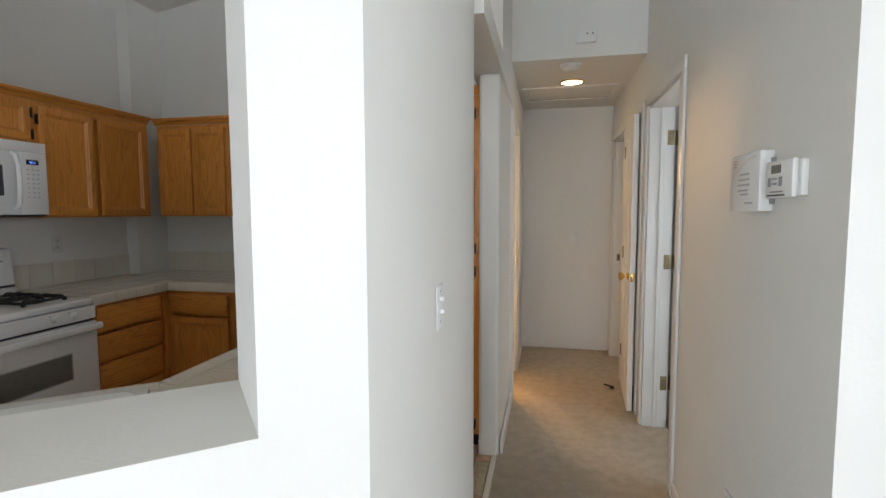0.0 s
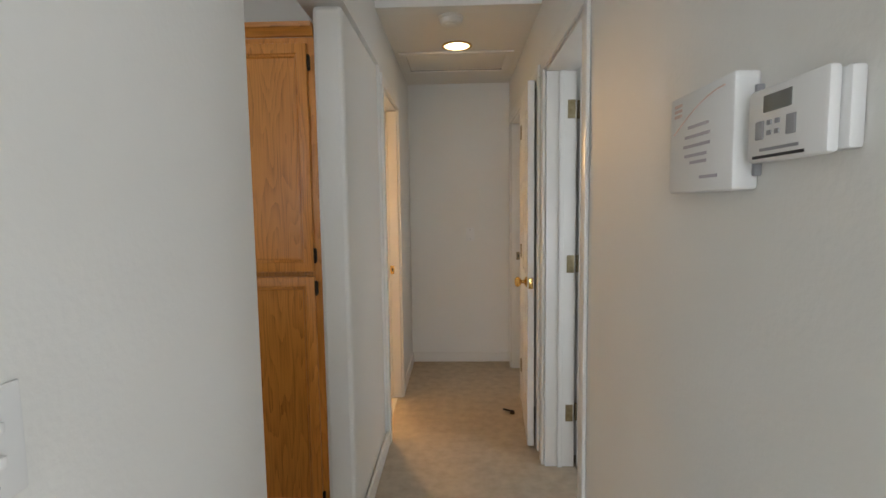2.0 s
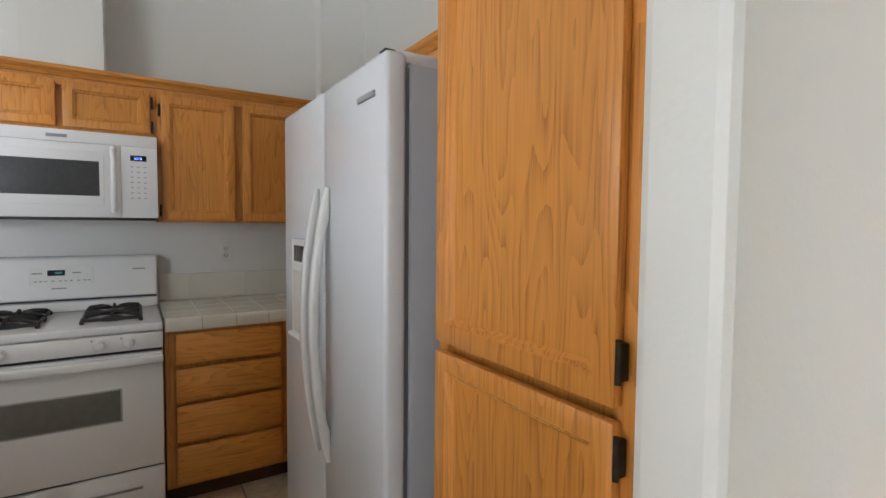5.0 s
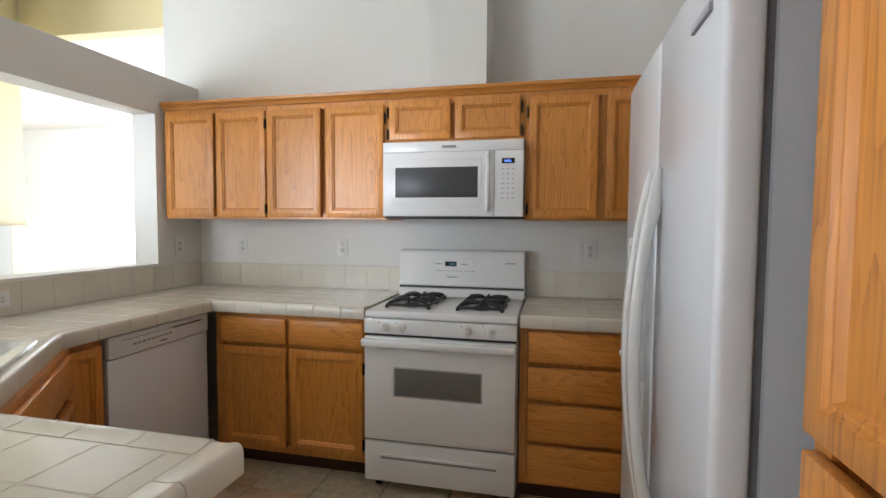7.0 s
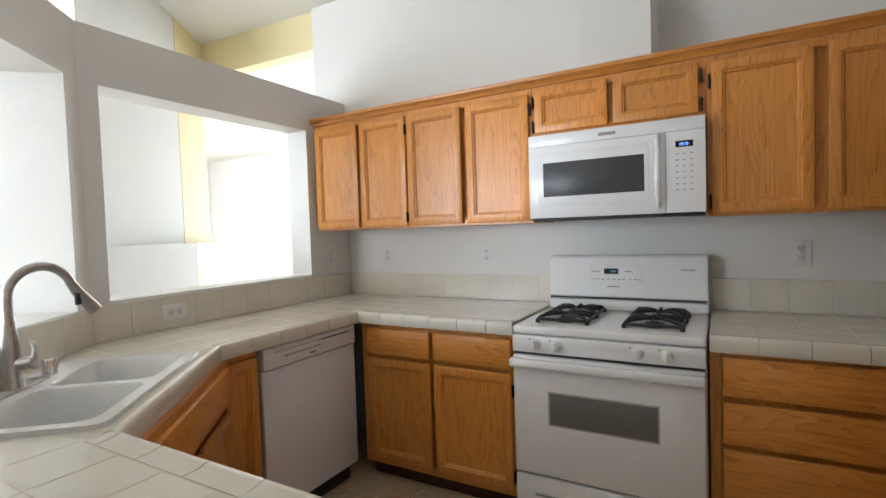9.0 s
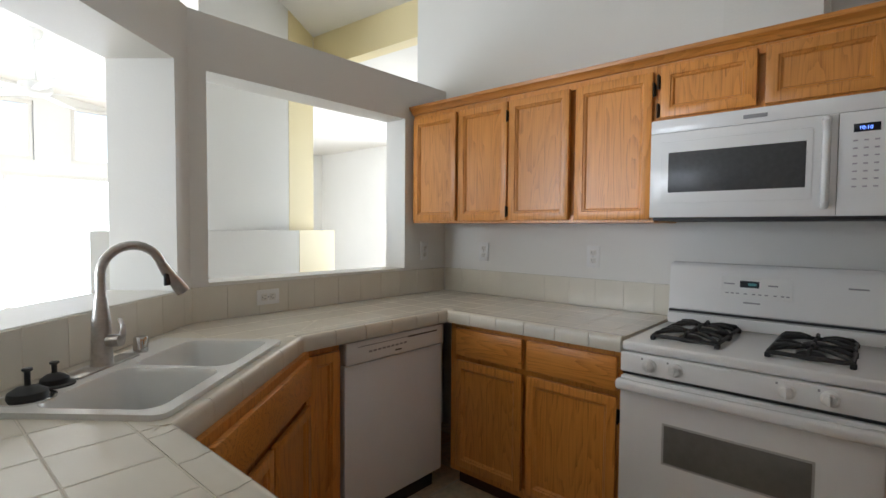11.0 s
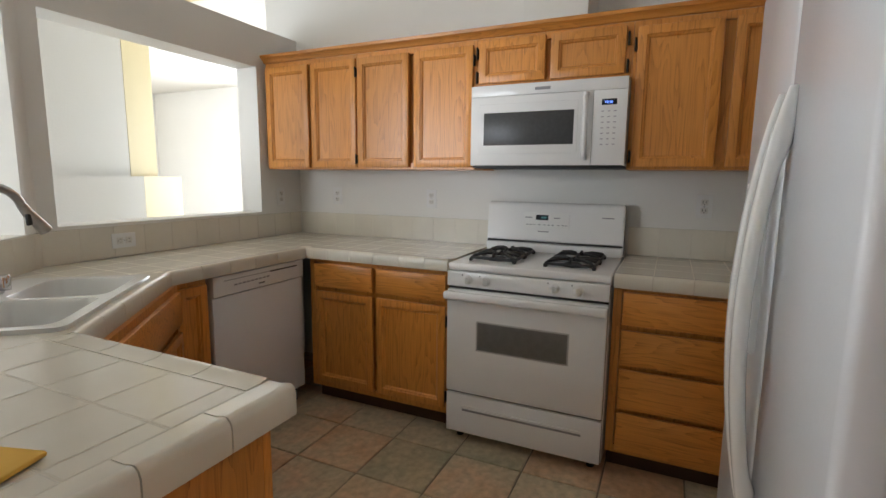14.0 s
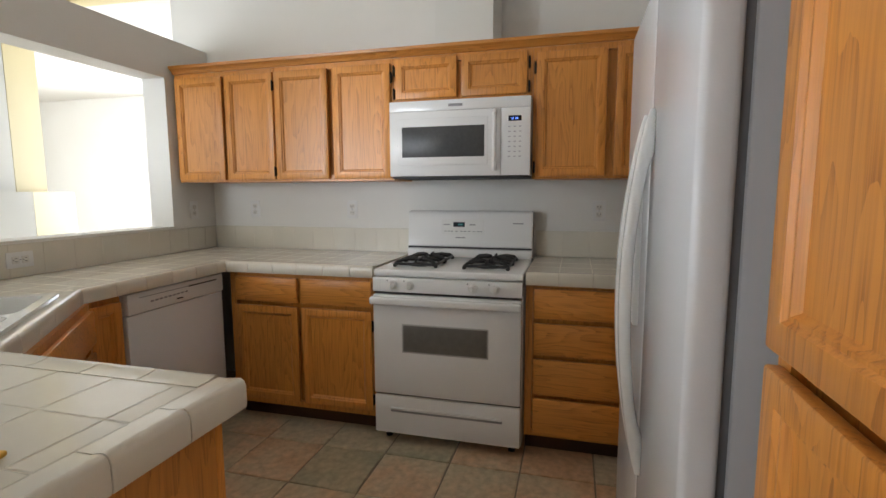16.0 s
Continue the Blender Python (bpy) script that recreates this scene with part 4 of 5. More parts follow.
od = part("oven_door", boxes((0.003, RGW - 0.003, -0.035, 0.010, 0.268, 0.787), bevel=0.008), ENAMEL, rg)
part("window_border", boxes((0.158, 0.597, -0.0357, -0.034, 0.493, 0.642), bevel=0.0006), OVEN_BORDER, od, "grey dotted border of the oven window")
part("oven_window", boxes((0.165, 0.590, -0.0362, -0.034, 0.500, 0.635), bevel=0.0008), OVEN_GLASS, od, "grey dotted oven window")
hb = boxes((0.0, RGW, -0.082, -0.052, 0.742, 0.782), bevel=0.012, seg=3)
for x in (0.0, RGW - 0.05):
    box(hb, x + 0.002, x + 0.048, -0.060, -0.033, 0.745, 0.779, bevel=0.006)
part("handle", hb, ENAMEL, od, "full-width white oven handle")
dw = part("broiler_drawer", boxes((0.003, RGW - 0.003, -0.030, 0.010, 0.055, 0.258), bevel=0.006), ENAMEL, rg)
part("drawer_grip", boxes((0.09, RGW - 0.09, -0.038, -0.029, 0.185, 0.198), bevel=0.003), ENAMEL, dw)
part("drawer_groove", boxes((0.09, RGW - 0.09, -0.0308, -0.0290, 0.172, 0.1848)), GREY_PRINT, dw, smooth=False)
part("drawer_gap", boxes((0.006, RGW - 0.006, -0.015, 0.0115, 0.2585, 0.2675)), SEAM, rg, smooth=False)
for x in (0.05, RGW - 0.05):
    for y in (0.05, 0.56):
        part("foot", cyl(bmesh.new(), (x, y, 0.0), (x, y, 0.046), 0.018), RUBBER, rg)
for gx in (0.082, 0.452):
    g = bmesh.new()
    w, deep = 0.220, 0.086
    for cy in (0.170, 0.360):
        for cx in (gx, gx + w):
            box(g, cx - 0.006, cx + 0.006, cy - deep, cy + deep, 0.922, 0.936, bevel=0.003, seg=1)
        for c in (cy - deep, cy + deep):
            box(g, gx, gx + w, c - 0.006, c + 0.006, 0.922, 0.936, bevel=0.003, seg=1)
        for sx_ in (-1, 1):
            for sy_ in (-1, 1):
                kx, ky = gx + w / 2 + sx_ * w / 2, cy + sy_ * deep
                box(g, kx - 0.009, kx + 0.009, ky - 0.009, ky + 0.009, 0.9122, 0.930, bevel=0.003, seg=1)
        for k in range(8):
            c, d = math.cos(k * math.tau / 8), math.sin(k * math.tau / 8)
            far_x, far_y = (w / 2) * max(-1, min(1, 1.42 * c)), deep * max(-1, min(1, 1.42 * d))
            mx, my = gx + w / 2, cy
            tube(g, [(mx + 0.030 * c, my + 0.028 * d, 0.947), (mx + 0.075 * c, my + 0.065 * d, 0.948), (mx + 0.9 * far_x, my + 0.9 * far_y, 0.940), (mx + far_x, my + far_y, 0.929)], [0.005, 0.007, 0.007, 0.006], 8)
    part("grate", g, IRON, rg, "black cast-iron burner grate")
    for cy in (0.170, 0.360):
        b = bmesh.new()
        lathe(b, [(0.055, 0.9115), (0.055, 0.914), (0.040, 0.918), (0.040, 0.924), (0.028, 0.929), (0.010, 0.930)], 20)
        bmesh.ops.translate(b, verts=b.verts, vec=(gx + w / 2, cy, 0))
        part("burner", b, IRON, rg)

# over-the-range microwave
mw = thing("microwave", rng(1.421, -2.75) @ pose(0, 0, 1.372), "white over-range microwave with a dark window", "microwave")
MH = 0.408
part("case", boxes((0, 0.757, 0.022, 0.399, 0.012, MH), bevel=0.003), ENAMEL, mw)
part("underside", boxes((0.01, 0.747, 0.012, 0.39, 0.0, 0.0118), bevel=0.002), SEAM, mw, "dark vent underside")
md = part("door", boxes((0, 0.6065, 0.0, 0.021, 0.012, 0.3528), bevel=0.003), ENAMEL, mw)
part("window_frame", boxes((0.045, 0.540, -0.003, 0.001, 0.070, 0.315), bevel=0.002), ENAMEL, md)
part("window", boxes((0.072, 0.522, -0.0042, -0.002, 0.112, 0.272), bevel=0.0008), MICRO_GLASS, md, "dark meshed window")
hd = bmesh.new()
tube(hd, [(0.575, 0.002, 0.045), (0.577, -0.022, 0.060), (0.578, -0.034, 0.12), (0.578, -0.036, 0.20), (0.578, -0.034, 0.27), (0.577, -0.022, 0.325), (0.575, 0.002, 0.340)], [0.013, 0.013, 0.0125, 0.0125, 0.0125, 0.013, 0.013], 12)
part("handle", hd, ENAMEL, md, "curved white handle")
part("vent_strip", boxes((0, 0.757, 0.0, 0.0215, 0.3535, MH), bevel=0.003), ENAMEL, mw)
part("badge", boxes((0.330, 0.405, -0.002, 0.001, 0.372, 0.386), bevel=0.001), GREY_PRINT, mw)
cp = part("control_panel", boxes((0.6075, 0.757, 0.0, 0.021, 0.012, 0.3528), bevel=0.003), ENAMEL, mw)
part("display", boxes((0.645, 0.712, -0.0018, 0.001, 0.285, 0.312), bevel=0.0008), SCREEN, cp)
txt = bpy.data.curves.new("clock", "FONT")
txt.body, txt.size, txt.extrude = "10:10", 0.016, 0.0003
clock = new("clock_digits", txt)
clock.data.materials.append(BLUE_LED)
clock.parent, clock.matrix_basis = cp, pose(0.658, -0.0022, 0.292, 90, 0, 0)
for r in range(7):
    for c in range(3):
        part("key_print", boxes((0.645 + c * 0.027, 0.657 + c * 0.027, -0.0008, 0.001, 0.255 - r * 0.025, 0.260 - r * 0.025)), FADED, cp, smooth=False)

# dishwasher
dwm = thing("dishwasher", pose(-1.888, 0.500, 0, 0, 0, 180), "white built-in dishwasher with a slotted control panel", "dishwasher")
part("tub", boxes((0.004, 0.604, 0.028, 0.52, 0.10, 0.853)), ENAMEL_PEBBLE, dwm, smooth=False)
part("door", boxes((0.0, 0.608, 0.0, 0.027, 0.105, 0.752), bevel=0.006), ENAMEL_PEBBLE, dwm)
pn = part("control_panel", boxes((0.0, 0.608, -0.010, 0.027, 0.755, 0.853), bevel=0.008), ENAMEL, dwm)
part("vent_slot", boxes((0.355, 0.555, -0.0108, -0.008, 0.823, 0.830)), SEAM, pn, smooth=False)
part("grip_groove", boxes((0.06, 0.36, -0.0108, -0.008, 0.826, 0.829)), GREY_PRINT, pn, smooth=False)
for i in range(9):
    part("button", boxes((0.120 + i * 0.026, 0.138 + i * 0.026, -0.0112, -0.009, 0.795 + 0.0005 * i, 0.803 + 0.0005 * i)), GREY_PRINT, pn, smooth=False)
part("badge", boxes((0.275, 0.315, -0.0112, -0.009, 0.775, 0.781)), SEAM, pn, smooth=False)
part("toe_kick", boxes((0.004, 0.604, 0.06, 0.08, 0.0, 0.10)), SEAM, dwm, "black toe kick", smooth=False)

# side-by-side fridge
def blade_handle(x, y, z0, z1):
    """A bowed blade handle, solid at its tapering ends and open behind its middle."""
    bm = bmesh.new()
    loops, steps = [], 26
    for i in range(steps + 1):
        u = i / steps
        z = z0 + (z1 - z0) * u
        bow = math.sin(math.pi * u) ** 0.8
        out = y - 0.012 - 0.048 * bow
        half = 0.010 + 0.010 * min(1.0, 5 * min(u, 1 - u))
        grip = min(1.0, max(0.0, (min(u, 1 - u) - 0.10) / 0.06))
        back = (y + 0.002) * (1 - grip) + (out + 0.026) * grip
        mid_y = (out + back) / 2
        reach = (back - out) / 2
        loops.append([bm.verts.new((x + half * math.copysign(abs(math.cos(q)) ** 0.6, math.cos(q)), mid_y + reach * math.copysign(abs(math.sin(q)) ** 0.6, math.sin(q)), z)) for q in (k * math.tau / 14 for k in range(14))])
    for p, q in zip(loops, loops[1:]):
        for k in range(14):
            bm.faces.new((p[k], p[(k + 1) % 14], q[(k + 1) % 14], q[k]))
    bm.faces.new(loops[0][::-1])
    bm.faces.new(loops[-1])
    return bm


FX0, FX1, FY, FT = -1.835, -0.958, 2.560, 1.757
fr = thing("refrigerator", pose(0, 0, 0), "white side-by-side refrigerator with bowed handles", "refrigerator")
part("case", boxes((FX0 + 0.004, FX1 - 0.004, FY + 0.066, NW - 0.02, 0.03, FT - 0.02), bevel=0.006), FRIDGE_SIDE_SHADED, fr)
part("gasket", boxes((FX0 + 0.012, FX1 - 0.012, FY + 0.054, FY + 0.067, 0.06, FT - 0.03)), plain("grey_gasket", (0.12, 0.12, 0.125), 0.6), fr, "grey door gasket", smooth=False)
FM = -1.385
for a, b in ((FX0, FM - 0.003), (FM + 0.003, FX1)):
    d = boxes((a, b, FY, FY + 0.054, 0.065, FT), bevel=0.012, seg=3)
    for v in d.verts:
        if v.co.y < FY + 0.03:
            v.co.y -= 0.004 * (1 - ((v.co.x - (a + b) / 2) / ((b - a) / 2)) ** 2)
    dd = part("door", d, FRIDGE_WHITE, fr)
    hx = FM + (0.045 if b > FM + 0.1 else -0.045)
    part("handle", blade_handle(hx, FY, 0.655, 1.470), ENAMEL, dd, "bowed white handle")
part("hinge_cover", boxes((FX1 - 0.11, FX1 - 0.02, FY + 0.02, FY + 0.22, FT - 0.018, FT + 0.012), bevel=0.008), PLASTIC, fr)
part("hinge_cover", boxes((FX0 + 0.02, FX0 + 0.11, FY + 0.02, FY + 0.22, FT - 0.018, FT + 0.012), bevel=0.008), PLASTIC, fr)
part("hinge_pin", boxes((FX1 - 0.045, FX1 - 0.012, FY + 0.004, FY + 0.030, FT + 0.0005, FT + 0.004), bevel=0.001), SEAM, fr)
part("badge", boxes((FX1 - 0.155, FX1 - 0.055, FY - 0.0065, FY + 0.002, 1.662, 1.676), bevel=0.001), GREY_PRINT, fr)
dp = part("dispenser", boxes((-1.695, -1.475, FY - 0.014, FY + 0.01, 0.965, 1.313), bevel=0.006), PLASTIC, fr, "white water and ice dispenser")
part("recess", boxes((-1.673, -1.497, FY - 0.0152, FY, 0.995, 1.205), bevel=0.004), PLASTIC_CREAM, dp)
part("display", boxes((-1.658, -1.513, FY - 0.0155, FY, 1.235, 1.290), bevel=0.002), SCREEN, dp)
part("tray", boxes((-1.668, -1.502, FY - 0.035, FY - 0.012, 0.980, 0.992), bevel=0.003), PLASTIC, dp)
part("kick_grille", boxes((FX0 + 0.02, FX1 - 0.02, FY + 0.05, FY + 0.10, 0.0, 0.062), bevel=0.004), GREY_PRINT, fr)

# ---- sink and tap ----
SKY = pose(CA[0], CA[1], SZ, 0, 0, 40)
sk = thing("double_sink", SKY, "white double-bowl porcelain sink set in the tiles", "sink")
y0, y1 = 0.075, 0.515
rect = lambda a, b, c, d: [(a, c), (b, c), (b, d), (a, d)]


def rounded(a, b, c, d, r, n=4):
    out = []
    for cx, cy, s in ((b - r, c + r, -90), (b - r, d - r, 0), (a + r, d - r, 90), (a + r, c + r, 180)):
        out += [(cx + r * math.cos(radians(s + 90 * i / n)), cy + r * math.sin(radians(s + 90 * i / n))) for i in range(n + 1)]
    return out


bowls = [(0.365, 0.680, 0.190, 0.480), (0.705, 1.020, 0.190, 0.480)]
deck = prism(bmesh.new(), rounded(SU0, SU1, y0, y1, 0.03), -0.004, 0.011, [rounded(*b, 0.045) for b in bowls])
part("deck", deck, PORCELAIN, sk)
for a, b, c, d in bowls:
    bm = bmesh.new()
    loops = []
    for off, z in ((0.0, 0.011), (0.006, 0.0), (0.012, -0.06), (0.024, -0.14), (0.055, -0.165)):
        loops.append([bm.verts.new((x, y, z)) for x, y in rounded(a + off, b - off, c + off, d - off, 0.045)])
    for p, q in zip(loops, loops[1:]):
        for i in range(len(p)):
            bm.faces.new((p[i], p[(i + 1) % len(p)], q[(i + 1) % len(p)], q[i]))
    bm.faces.new(loops[-1])
    bw = part("bowl", bm, PORCELAIN, sk)
    part("drain", cyl(bmesh.new(), ((a + b) / 2, (c + d) / 2, -0.168), ((a + b) / 2, (c + d) / 2, -0.161), 0.04), CHROME, bw)
part("overflow_slot", boxes((0.505, 0.530, 0.191, 0.198, -0.045, -0.035), bevel=0.002), SEAM, sk)

fc = thing("kitchen_tap", SKY @ pose(0.700, 0.125, 0.011), "brushed nickel gooseneck tap with pull-down spray", "tap")
part("base_plate", boxes((-0.125, 0.125, -0.030, 0.030, 0, 0.006), bevel=0.0028), NICKEL, fc)
part("body", lathe(bmesh.new(), [(0.030, 0.006), (0.028, 0.012), (0.026, 0.06), (0.0245, 0.13), (0.019, 0.17), (0.0155, 0.20)]), NICKEL, fc)
dx, dy = -0.80, 0.60
arc = [(0, 0, 0.195), (0, 0, 0.245)]
for i in range(0, 13):
    a = math.pi * i / 12 * 0.93
    r = 0.083
    arc.append((dx * (r - r * math.cos(a)), dy * (r - r * math.cos(a)), 0.262 + r * math.sin(a)))
part("spout", tube(bmesh.new(), arc, 0.0135, 16), NICKEL, fc)
ex, ey, ez = arc[-1]
hx_, hy_ = dx * 0.22, dy * 0.22
head = tube(bmesh.new(), [(ex, ey, ez + 0.004), (ex + hx_ * 0.06, ey + hy_ * 0.06, ez - 0.02), (ex + hx_ * 0.2, ey + hy_ * 0.2, ez - 0.06), (ex + hx_ * 0.28, ey + hy_ * 0.28, ez - 0.085)], [0.0145, 0.016, 0.019, 0.021], 16)
sh = part("spray_head", head, NICKEL, fc)
part("spray_button", boxes((ex - 0.012, ex + 0.012, ey + 0.010, ey + 0.021, ez - 0.062, ez - 0.024), bevel=0.004), RUBBER, sh, "black spray button")
lv = bmesh.new()
cyl(lv, (0.0, 0.020, 0.075), (0.0, 0.058, 0.078), 0.018)
tube(lv, [(0.0, 0.052, 0.080), (0.0, 0.062, 0.095), (-0.004, 0.060, 0.118), (-0.012, 0.045, 0.135)], [0.012, 0.009, 0.007, 0.006], 10)
part("lever", lv, NICKEL, fc)
ag = thing("air_gap_cap", SKY @ pose(0.535, 0.130, 0.011), "chrome air gap cap on the sink ledge", "sink fitting")
part("cap", lathe(bmesh.new(), [(0.021, 0), (0.021, 0.046), (0.018, 0.050), (0.005, 0.051)]), CHROME, ag)
for u, v, s in ((0.965, 0.145, 1.0), (0.865, 0.125, 0.8)):
    st = thing("sink_stopper", SKY @ pose(u, v, 0.011), "black rubber sink strainer stopper" if s == 1.0 else "small black rubber sink stopper", "stopper")
    part("rim", lathe(bmesh.new(), [(0.055 * s, 0), (0.055 * s, 0.004), (0.040 * s, 0.006)]), CHROME if s == 1.0 else RUBBER, st)
    part("plug", lathe(bmesh.new(), [(0.040 * s, 0.006), (0.038 * s, 0.018), (0.022 * s, 0.028), (0.006, 0.032), (0.006, 0.055 * s + 0.008), (0.011, 0.058 * s + 0.009), (0.010, 0.062 * s + 0.010)]), RUBBER, st)

en = thing("envelope", pose(-0.535, 1.50, SZ + 0.0005, 0, 0, 18), "yellow kraft padded envelope lying on the tiled peninsula", "envelope")
bm = boxes((-0.115, 0.115, -0.155, 0.155, 0.0, 0.010), bevel=0.004)
for v in bm.verts:
    if v.co.z > 0.005:
        v.co.z += 0.004 * noise.noise(v.co * 9)
part("sleeve", bm, PAPER, en)
part("address_label", boxes((-0.085, -0.045, 0.02, 0.09, 0.0135, 0.0155)), WHITE_PAPER, en, smooth=False)


# ---- sockets, switches and small fixtures ----
def wall_plate(name, place, kind, label, category, w=0.072, h=0.116):
    """A plate facing -y of its pose."""
    ob = thing(name, place, label, category)
    part("plate", boxes((-w / 2, w / 2, -0.006, -0.0005, -h / 2, h / 2), bevel=0.0025), PLASTIC, ob)
    if kind == "socket":
        for z in (-0.021, 0.021):
            s = part("receptacle", boxes((-0.017, 0.017, -0.0085, -0.005, z - 0.0145, z + 0.0145), bevel=0.003), PLASTIC_CREAM, ob)
            for x in (-0.007, 0.007):
                part("slot", boxes((x - 0.0012, x + 0.0012, -0.0090, -0.008, z - 0.003, z + 0.007)), SEAM, s, smooth=False)
            part("earth_hole", boxes((-0.002, 0.002, -0.0090, -0.008, z - 0.011, z - 0.007)), SEAM, s, smooth=False)
        part("screw", cyl(bmesh.new(), (0, -0.0075, 0), (0, -0.005, 0), 0.003, seg=8), GREY_PRINT, ob)
    else:
        for z in ((0.0,) if kind == "switch" else (-0.017, 0.017)):
            part("toggle", boxes((-0.005, 0.005, -0.017, -0.005, z - 0.002, z + 0.010), bevel=0.002), PLASTIC, ob)
        for z in (-0.040, 0.040):
            part("screw", cyl(bmesh.new(), (0, -0.0070, z), (0, -0.005, z), 0.0035, seg=8), GREY_PRINT, ob)
    return ob


for y in (0.272, 1.002, 2.540):
    wall_plate("wall_outlet", pose(RW, y, 1.188, 0, 0, 90), "socket", "white double outlet on the range wall", "outlet")
wall_plate("wall_outlet", pose(-2.945, WW, 1.185, 0, 0, 180), "socket", "white double outlet beside the pass-through", "outlet")
wall_plate("wall_outlet", pose(-1.848, WW + 0.0115, 0.998, 0, 90, 180), "socket", "white double outlet set sideways in the backsplash", "outlet")
wall_plate("wall_outlet", pose(HR, 1.66, 0.38, 0, 0, -90), "socket", "white double outlet low on the hall wall", "outlet")
wall_plate("light_switch", pose(0.303, HE, 1.127), "switch", "white light switch at the hall's end", "switch")
wall_plate("light_switch", pose(SWX, 1.140, 1.147, 0, 0, 90), "double", "white plate with two light switches", "switch")

th = thing("thermostat", pose(HR, 1.455, 1.427, 0, 0, -90), "white programmable thermostat with a small screen", "thermostat")
part("base", boxes((0.0, 0.205, -0.018, -0.0005, 0.004, 0.094), bevel=0.004), PLASTIC, th)
tc = part("cover", boxes((0.045, 0.195, -0.034, -0.0185, 0.0, 0.098), bevel=0.006), PLASTIC, th)
part("screen", boxes((0.080, 0.135, -0.0352, -0.033, 0.064, 0.086), bevel=0.001), LCD, tc)
for x in (0.066, 0.128):
    part("rocker", boxes((x, x + 0.016, -0.0362, -0.033, 0.030, 0.054), bevel=0.001), GREY_PRINT, tc)
for x in (0.090, 0.106):
    for z in (0.034, 0.047):
        part("button", boxes((x, x + 0.008, -0.0358, -0.033, z, z + 0.006)), GREY_PRINT, tc, smooth=False)
part("label_bar", boxes((0.075, 0.150, -0.0348, -0.033, 0.014, 0.018)), GREY_PRINT, tc, smooth=False)
part("slot", boxes((0.060, 0.160, -0.0348, -0.033, 0.005, 0.009)), SEAM, tc, smooth=False)
ch = thing("alarm_panel", pose(HR, 1.650, 1.392, 0, 0, -90), "white alarm control box with faded orange print", "alarm panel")
part("box", boxes((0.0, 0.215, -0.040, -0.0005, 0.0, 0.172), bevel=0.006), PLASTIC, ch)
arcp = [(0.02 + 0.17 * i / 10, -0.0405, 0.105 + 0.052 * math.sin(math.pi * 0.5 * i / 10)) for i in range(11)]
part("printed_arc", tube(bmesh.new(), arcp, 0.0012, 6), ORANGE, ch)
for z, a, b in ((0.108, 0.075, 0.145), (0.092, 0.065, 0.150), (0.076, 0.060, 0.150), (0.060, 0.065, 0.140), (0.048, 0.085, 0.140), (0.022, 0.120, 0.175)):
    part("print_line", boxes((a, b, -0.0412, -0.039, z, z + 0.005)), FADED, ch, smooth=False)
for r in range(3):
    part("logo_print", boxes((0.022, 0.050, -0.0412, -0.039, 0.134 + r * 0.009, 0.139 + r * 0.009)), ORANGE, ch, smooth=False)
part("wall_shadow_frame", boxes((0.214, 0.222, -0.012, -0.0005, 0.02, 0.150), bevel=0.002), GREY_PRINT, ch)

sd = thing("smoke_detector", pose(0.177, 3.47, HZ), "round off-white smoke detector on the hall ceiling", "smoke detector")
part("base", lathe(bmesh.new(), [(0.050, -0.040), (0.060, -0.032), (0.064, -0.014), (0.070, -0.012), (0.070, -0.0005)]), PLASTIC_CREAM, sd)
part("vent", lathe(bmesh.new(), [(0.030, -0.046), (0.036, -0.042), (0.036, -0.0402)]), PLASTIC_CREAM, sd)
cl = thing("recessed_lamp", pose(0.207, 3.95, HZ), "warm lit recessed downlight in the hall ceiling", "downlight")
bm = bmesh.new()
prof = [(0.098, -0.0005), (0.098, -0.006), (0.084, -0.008), (0.080, -0.0005)]
loops = [[bm.verts.new((r * math.cos(k * math.tau / 28), r * math.sin(k * math.tau / 28), z)) for k in range(28)] for r, z in prof]
for a, b in zip(loops, loops[1:] + loops[:1]):
    for k in range(28):
        bm.faces.new((a[k], a[(k + 1) % 28], b[(k + 1) % 28], b[k]))
part("trim_ring", bm, BRASS, cl, "thin brass trim ring")
part("lens", cyl(bmesh.new(), (0, 0, -0.004), (0, 0, -0.0008), 0.078, seg=28), LAMP_GLOW, cl, "glowing lens")
ah = thing("attic_hatch", pose(0.20, 4.30, HZ), "white attic hatch framed by flat trim", "attic hatch", kind="structure")
part("panel", boxes((-0.335, 0.335, -0.195, 0.195, -0.006, -0.0008), bevel=0.001), CEIL, ah)
part("trim", boxes((-0.385, 0.385, -0.245, -0.200, -0.014, -0.0006), (-0.385, 0.385, 0.200, 0.245, -0.014, -0.0006), (-0.385, -0.340, -0.1995, 0.1995, -0.014, -0.0006), (0.340, 0.385, -0.1995, 0.1995, -0.014, -0.0006), bevel=0.002), TRIM, ah)
gap = part("gap", boxes((-0.34, 0.34, 0.1955, 0.1995, -0.0075, -0.0007)), SEAM, ah, smooth=False)
dt = thing("wall_alarm", pose(0.264, HF, 2.525), "white alarm unit on the wall above the hall", "alarm")
part("case", boxes((-0.065, 0.065, -0.032, -0.0005, -0.040, 0.040), bevel=0.008), PLASTIC, dt)
for x in (0.005, 0.040):
    part("port", cyl(bmesh.new(), (x, -0.0335, 0.014), (x, -0.030, 0.014), 0.006, seg=10), GREY_PRINT, dt)

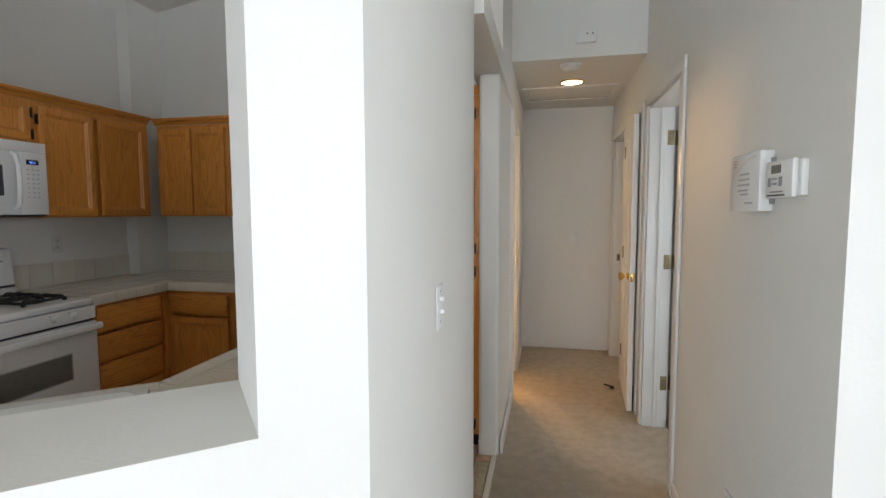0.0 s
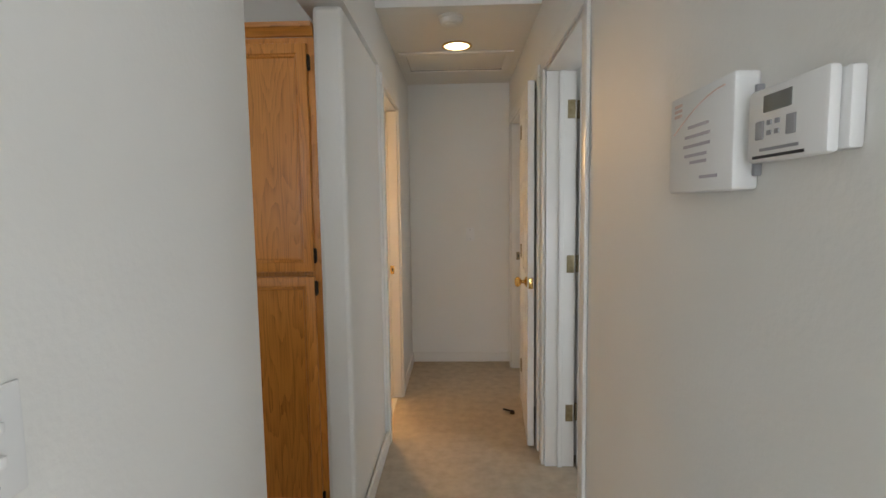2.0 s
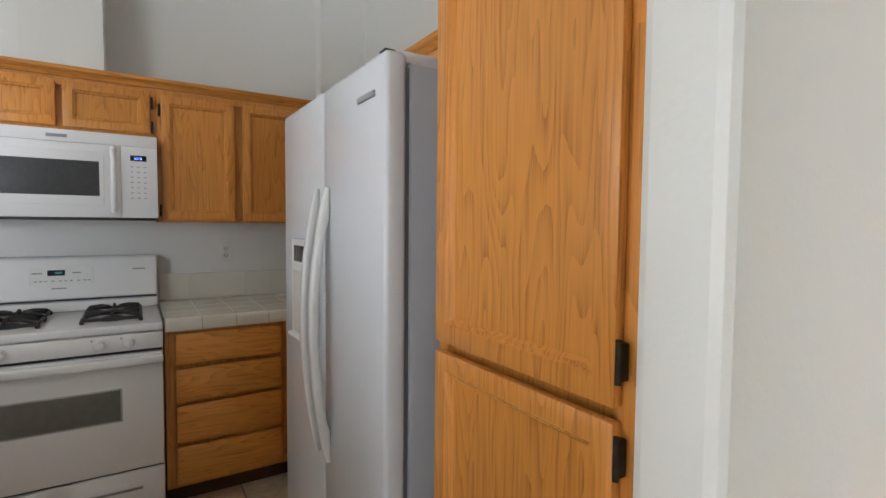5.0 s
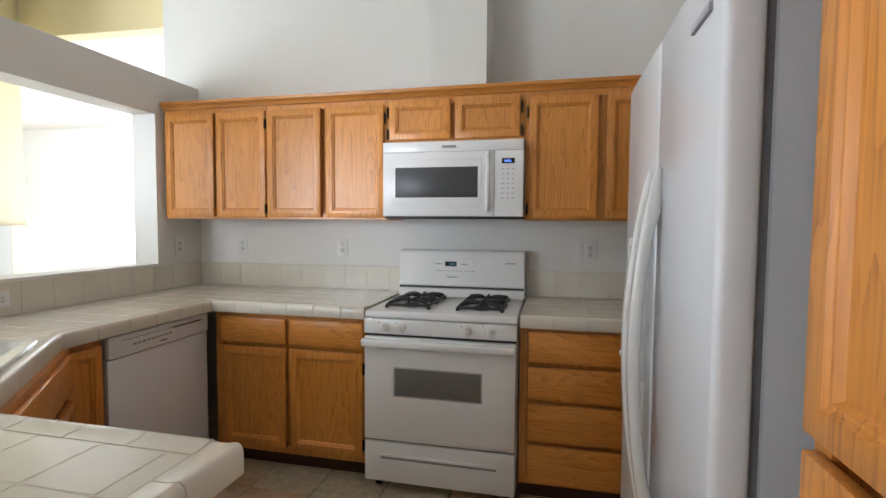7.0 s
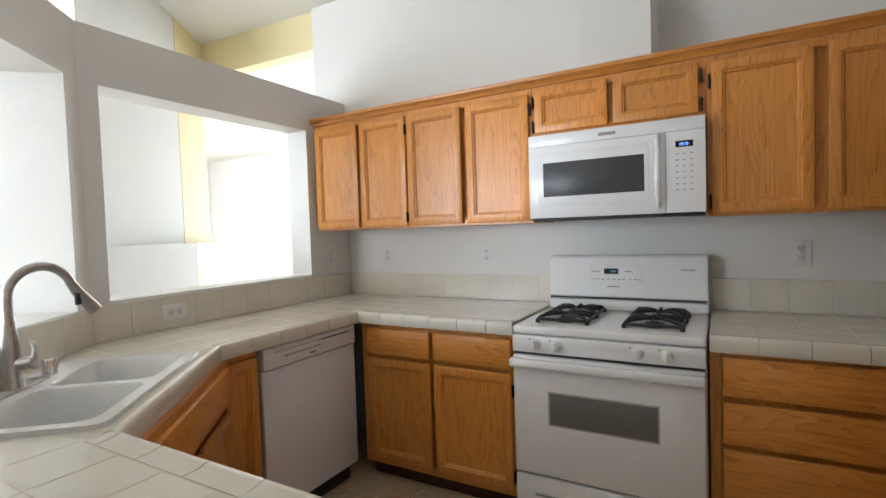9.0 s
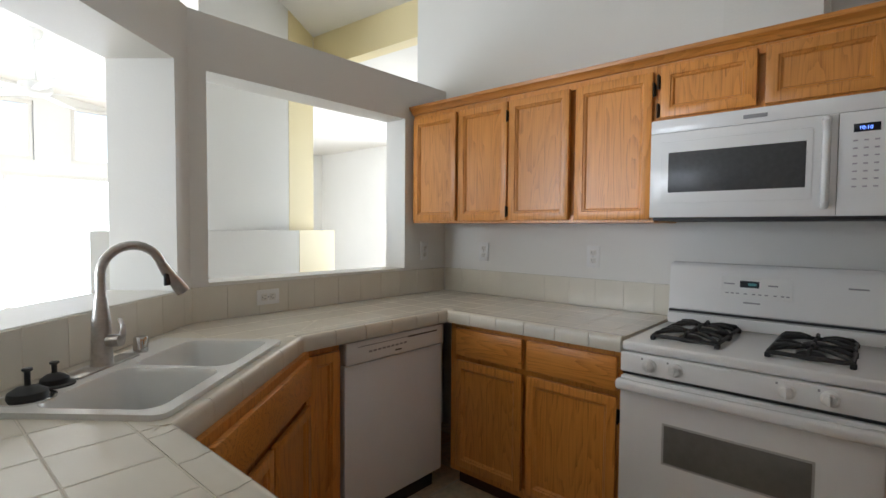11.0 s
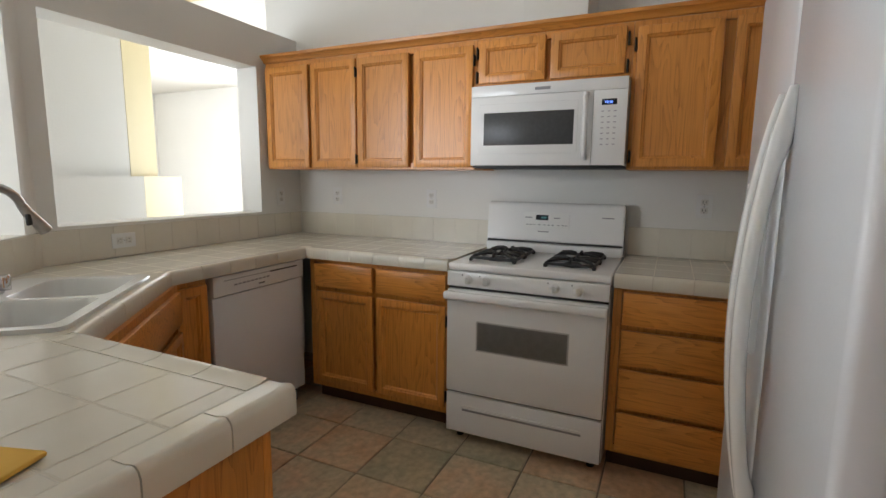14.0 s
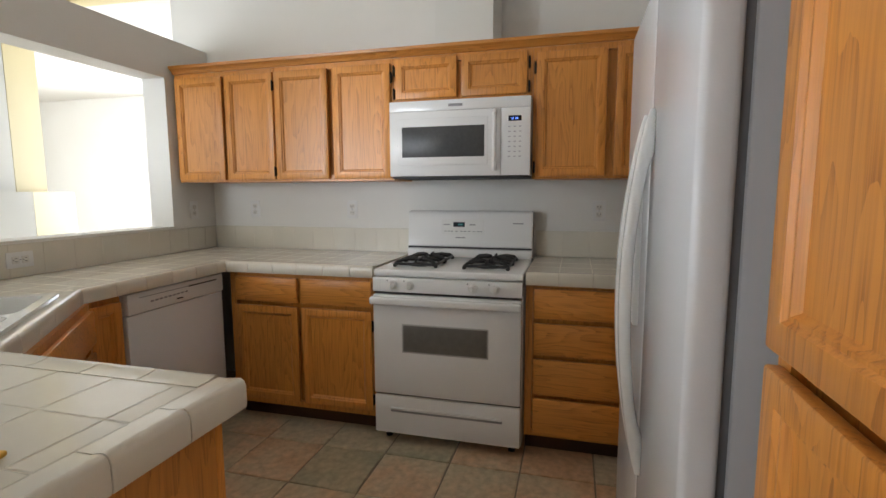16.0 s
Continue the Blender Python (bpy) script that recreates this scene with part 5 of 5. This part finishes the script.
# bathroom seen through its door
vn = cabinet("bathroom_vanity", pose(-1.55, 4.84, 0), 1.10, 0.48, 0.0, 0.80, [("door", 0.04, 0.135, 0.32, 0.46), ("door", 0.39, 0.135, 0.32, 0.46), ("drawer", 0.74, 0.62, 0.32, 0.14), ("drawer", 0.74, 0.135, 0.32, 0.46)],
             "oak bathroom vanity in warm lamp light", "bathroom", OAK_X, KICK)
vt = thing("vanity_top", pose(-1.56, 4.82, 0.802), "pale moulded vanity top", "vanity top")
part("slab", boxes((0, 1.125, 0, 0.51, 0, 0.03), bevel=0.008), PORCELAIN, vt)
part("upstand", boxes((0, 1.125, 0.492, 0.511, 0.0305, 0.12), bevel=0.004), PORCELAIN, vt)
bl = thing("bath_light_bar", pose(-0.95, HE + 0.398, 2.10), "brass light bar with glowing globe bulbs", "wall lamp")
part("bar", boxes((-0.42, 0.42, -0.03, -0.0005, -0.05, 0.05), bevel=0.006), BRASS, bl)
for x in (-0.32, -0.11, 0.11, 0.32):
    g = bmesh.new()
    bmesh.ops.create_uvsphere(g, u_segments=18, v_segments=12, radius=0.045)
    cyl(g, (0, 0.02, 0), (0, 0.052, 0), 0.022)
    bmesh.ops.translate(g, verts=g.verts, vec=(x, -0.082, 0))
    part("bulb", g, BULB, bl, "glowing globe bulb")

# ceiling fan in the living room
cf = thing("ceiling_fan", pose(-1.62, -4.0, 0), "white ceiling fan hanging from the vaulted ceiling", "ceiling fan")
zc = EAVE + (RIDGE - EAVE) * (-1.62 - RW + 0.15) / (RX - RW + 0.15)
part("canopy", lathe(bmesh.new(), [(0.03, zc - 0.10), (0.06, zc - 0.07), (0.075, zc - 0.01), (0.075, zc + 0.02)]), PLASTIC, cf)
part("rod", cyl(bmesh.new(), (0, 0, 2.72), (0, 0, zc - 0.09), 0.013), PLASTIC, cf)
part("motor", lathe(bmesh.new(), [(0.05, 2.58), (0.11, 2.60), (0.14, 2.64), (0.13, 2.70), (0.05, 2.73)]), PLASTIC, cf)
for i in range(5):
    bm = boxes((0.16, 0.66, -0.065, 0.065, -0.004, 0.004), bevel=0.003)
    box(bm, 0.10, 0.24, -0.02, 0.02, -0.008, -0.0045)
    bmesh.ops.transform(bm, matrix=pose(0, 0, 2.625, 0, 0, 20 + 72 * i) @ pose(0, 0, 0, 10, 0, 0), verts=bm.verts)
    part("blade", bm, PLASTIC, cf)

# ---- kitchen floor tiles ----
FS = 0.335
for i in range(-4, 9):
    x = -2.362 + i * FS
    for j in range(-1, 11):
        y = 0.178 + j * FS
        c = [(x + 0.004, y + 0.004), (x + FS - 0.004, y + 0.004), (x + FS - 0.004, y + FS - 0.004), (x + 0.004, y + FS - 0.004)]
        for e in ((RW + 0.01, 0, 1, 0), (HL - 0.055, 0, -1, 0), (0, WW + 0.01, 0, 1), (0, NW - 0.01, 0, -1), (-1.5, 0.0, -0.643, 0.766)):
            c = clip(c, *e)
            if len(c) < 3:
                break
        if len(c) > 2 and area(c) > 0.001:
            tile_piece(c, -0.0065, 0.001, FLOOR_TILE, floor_base, 0.004)
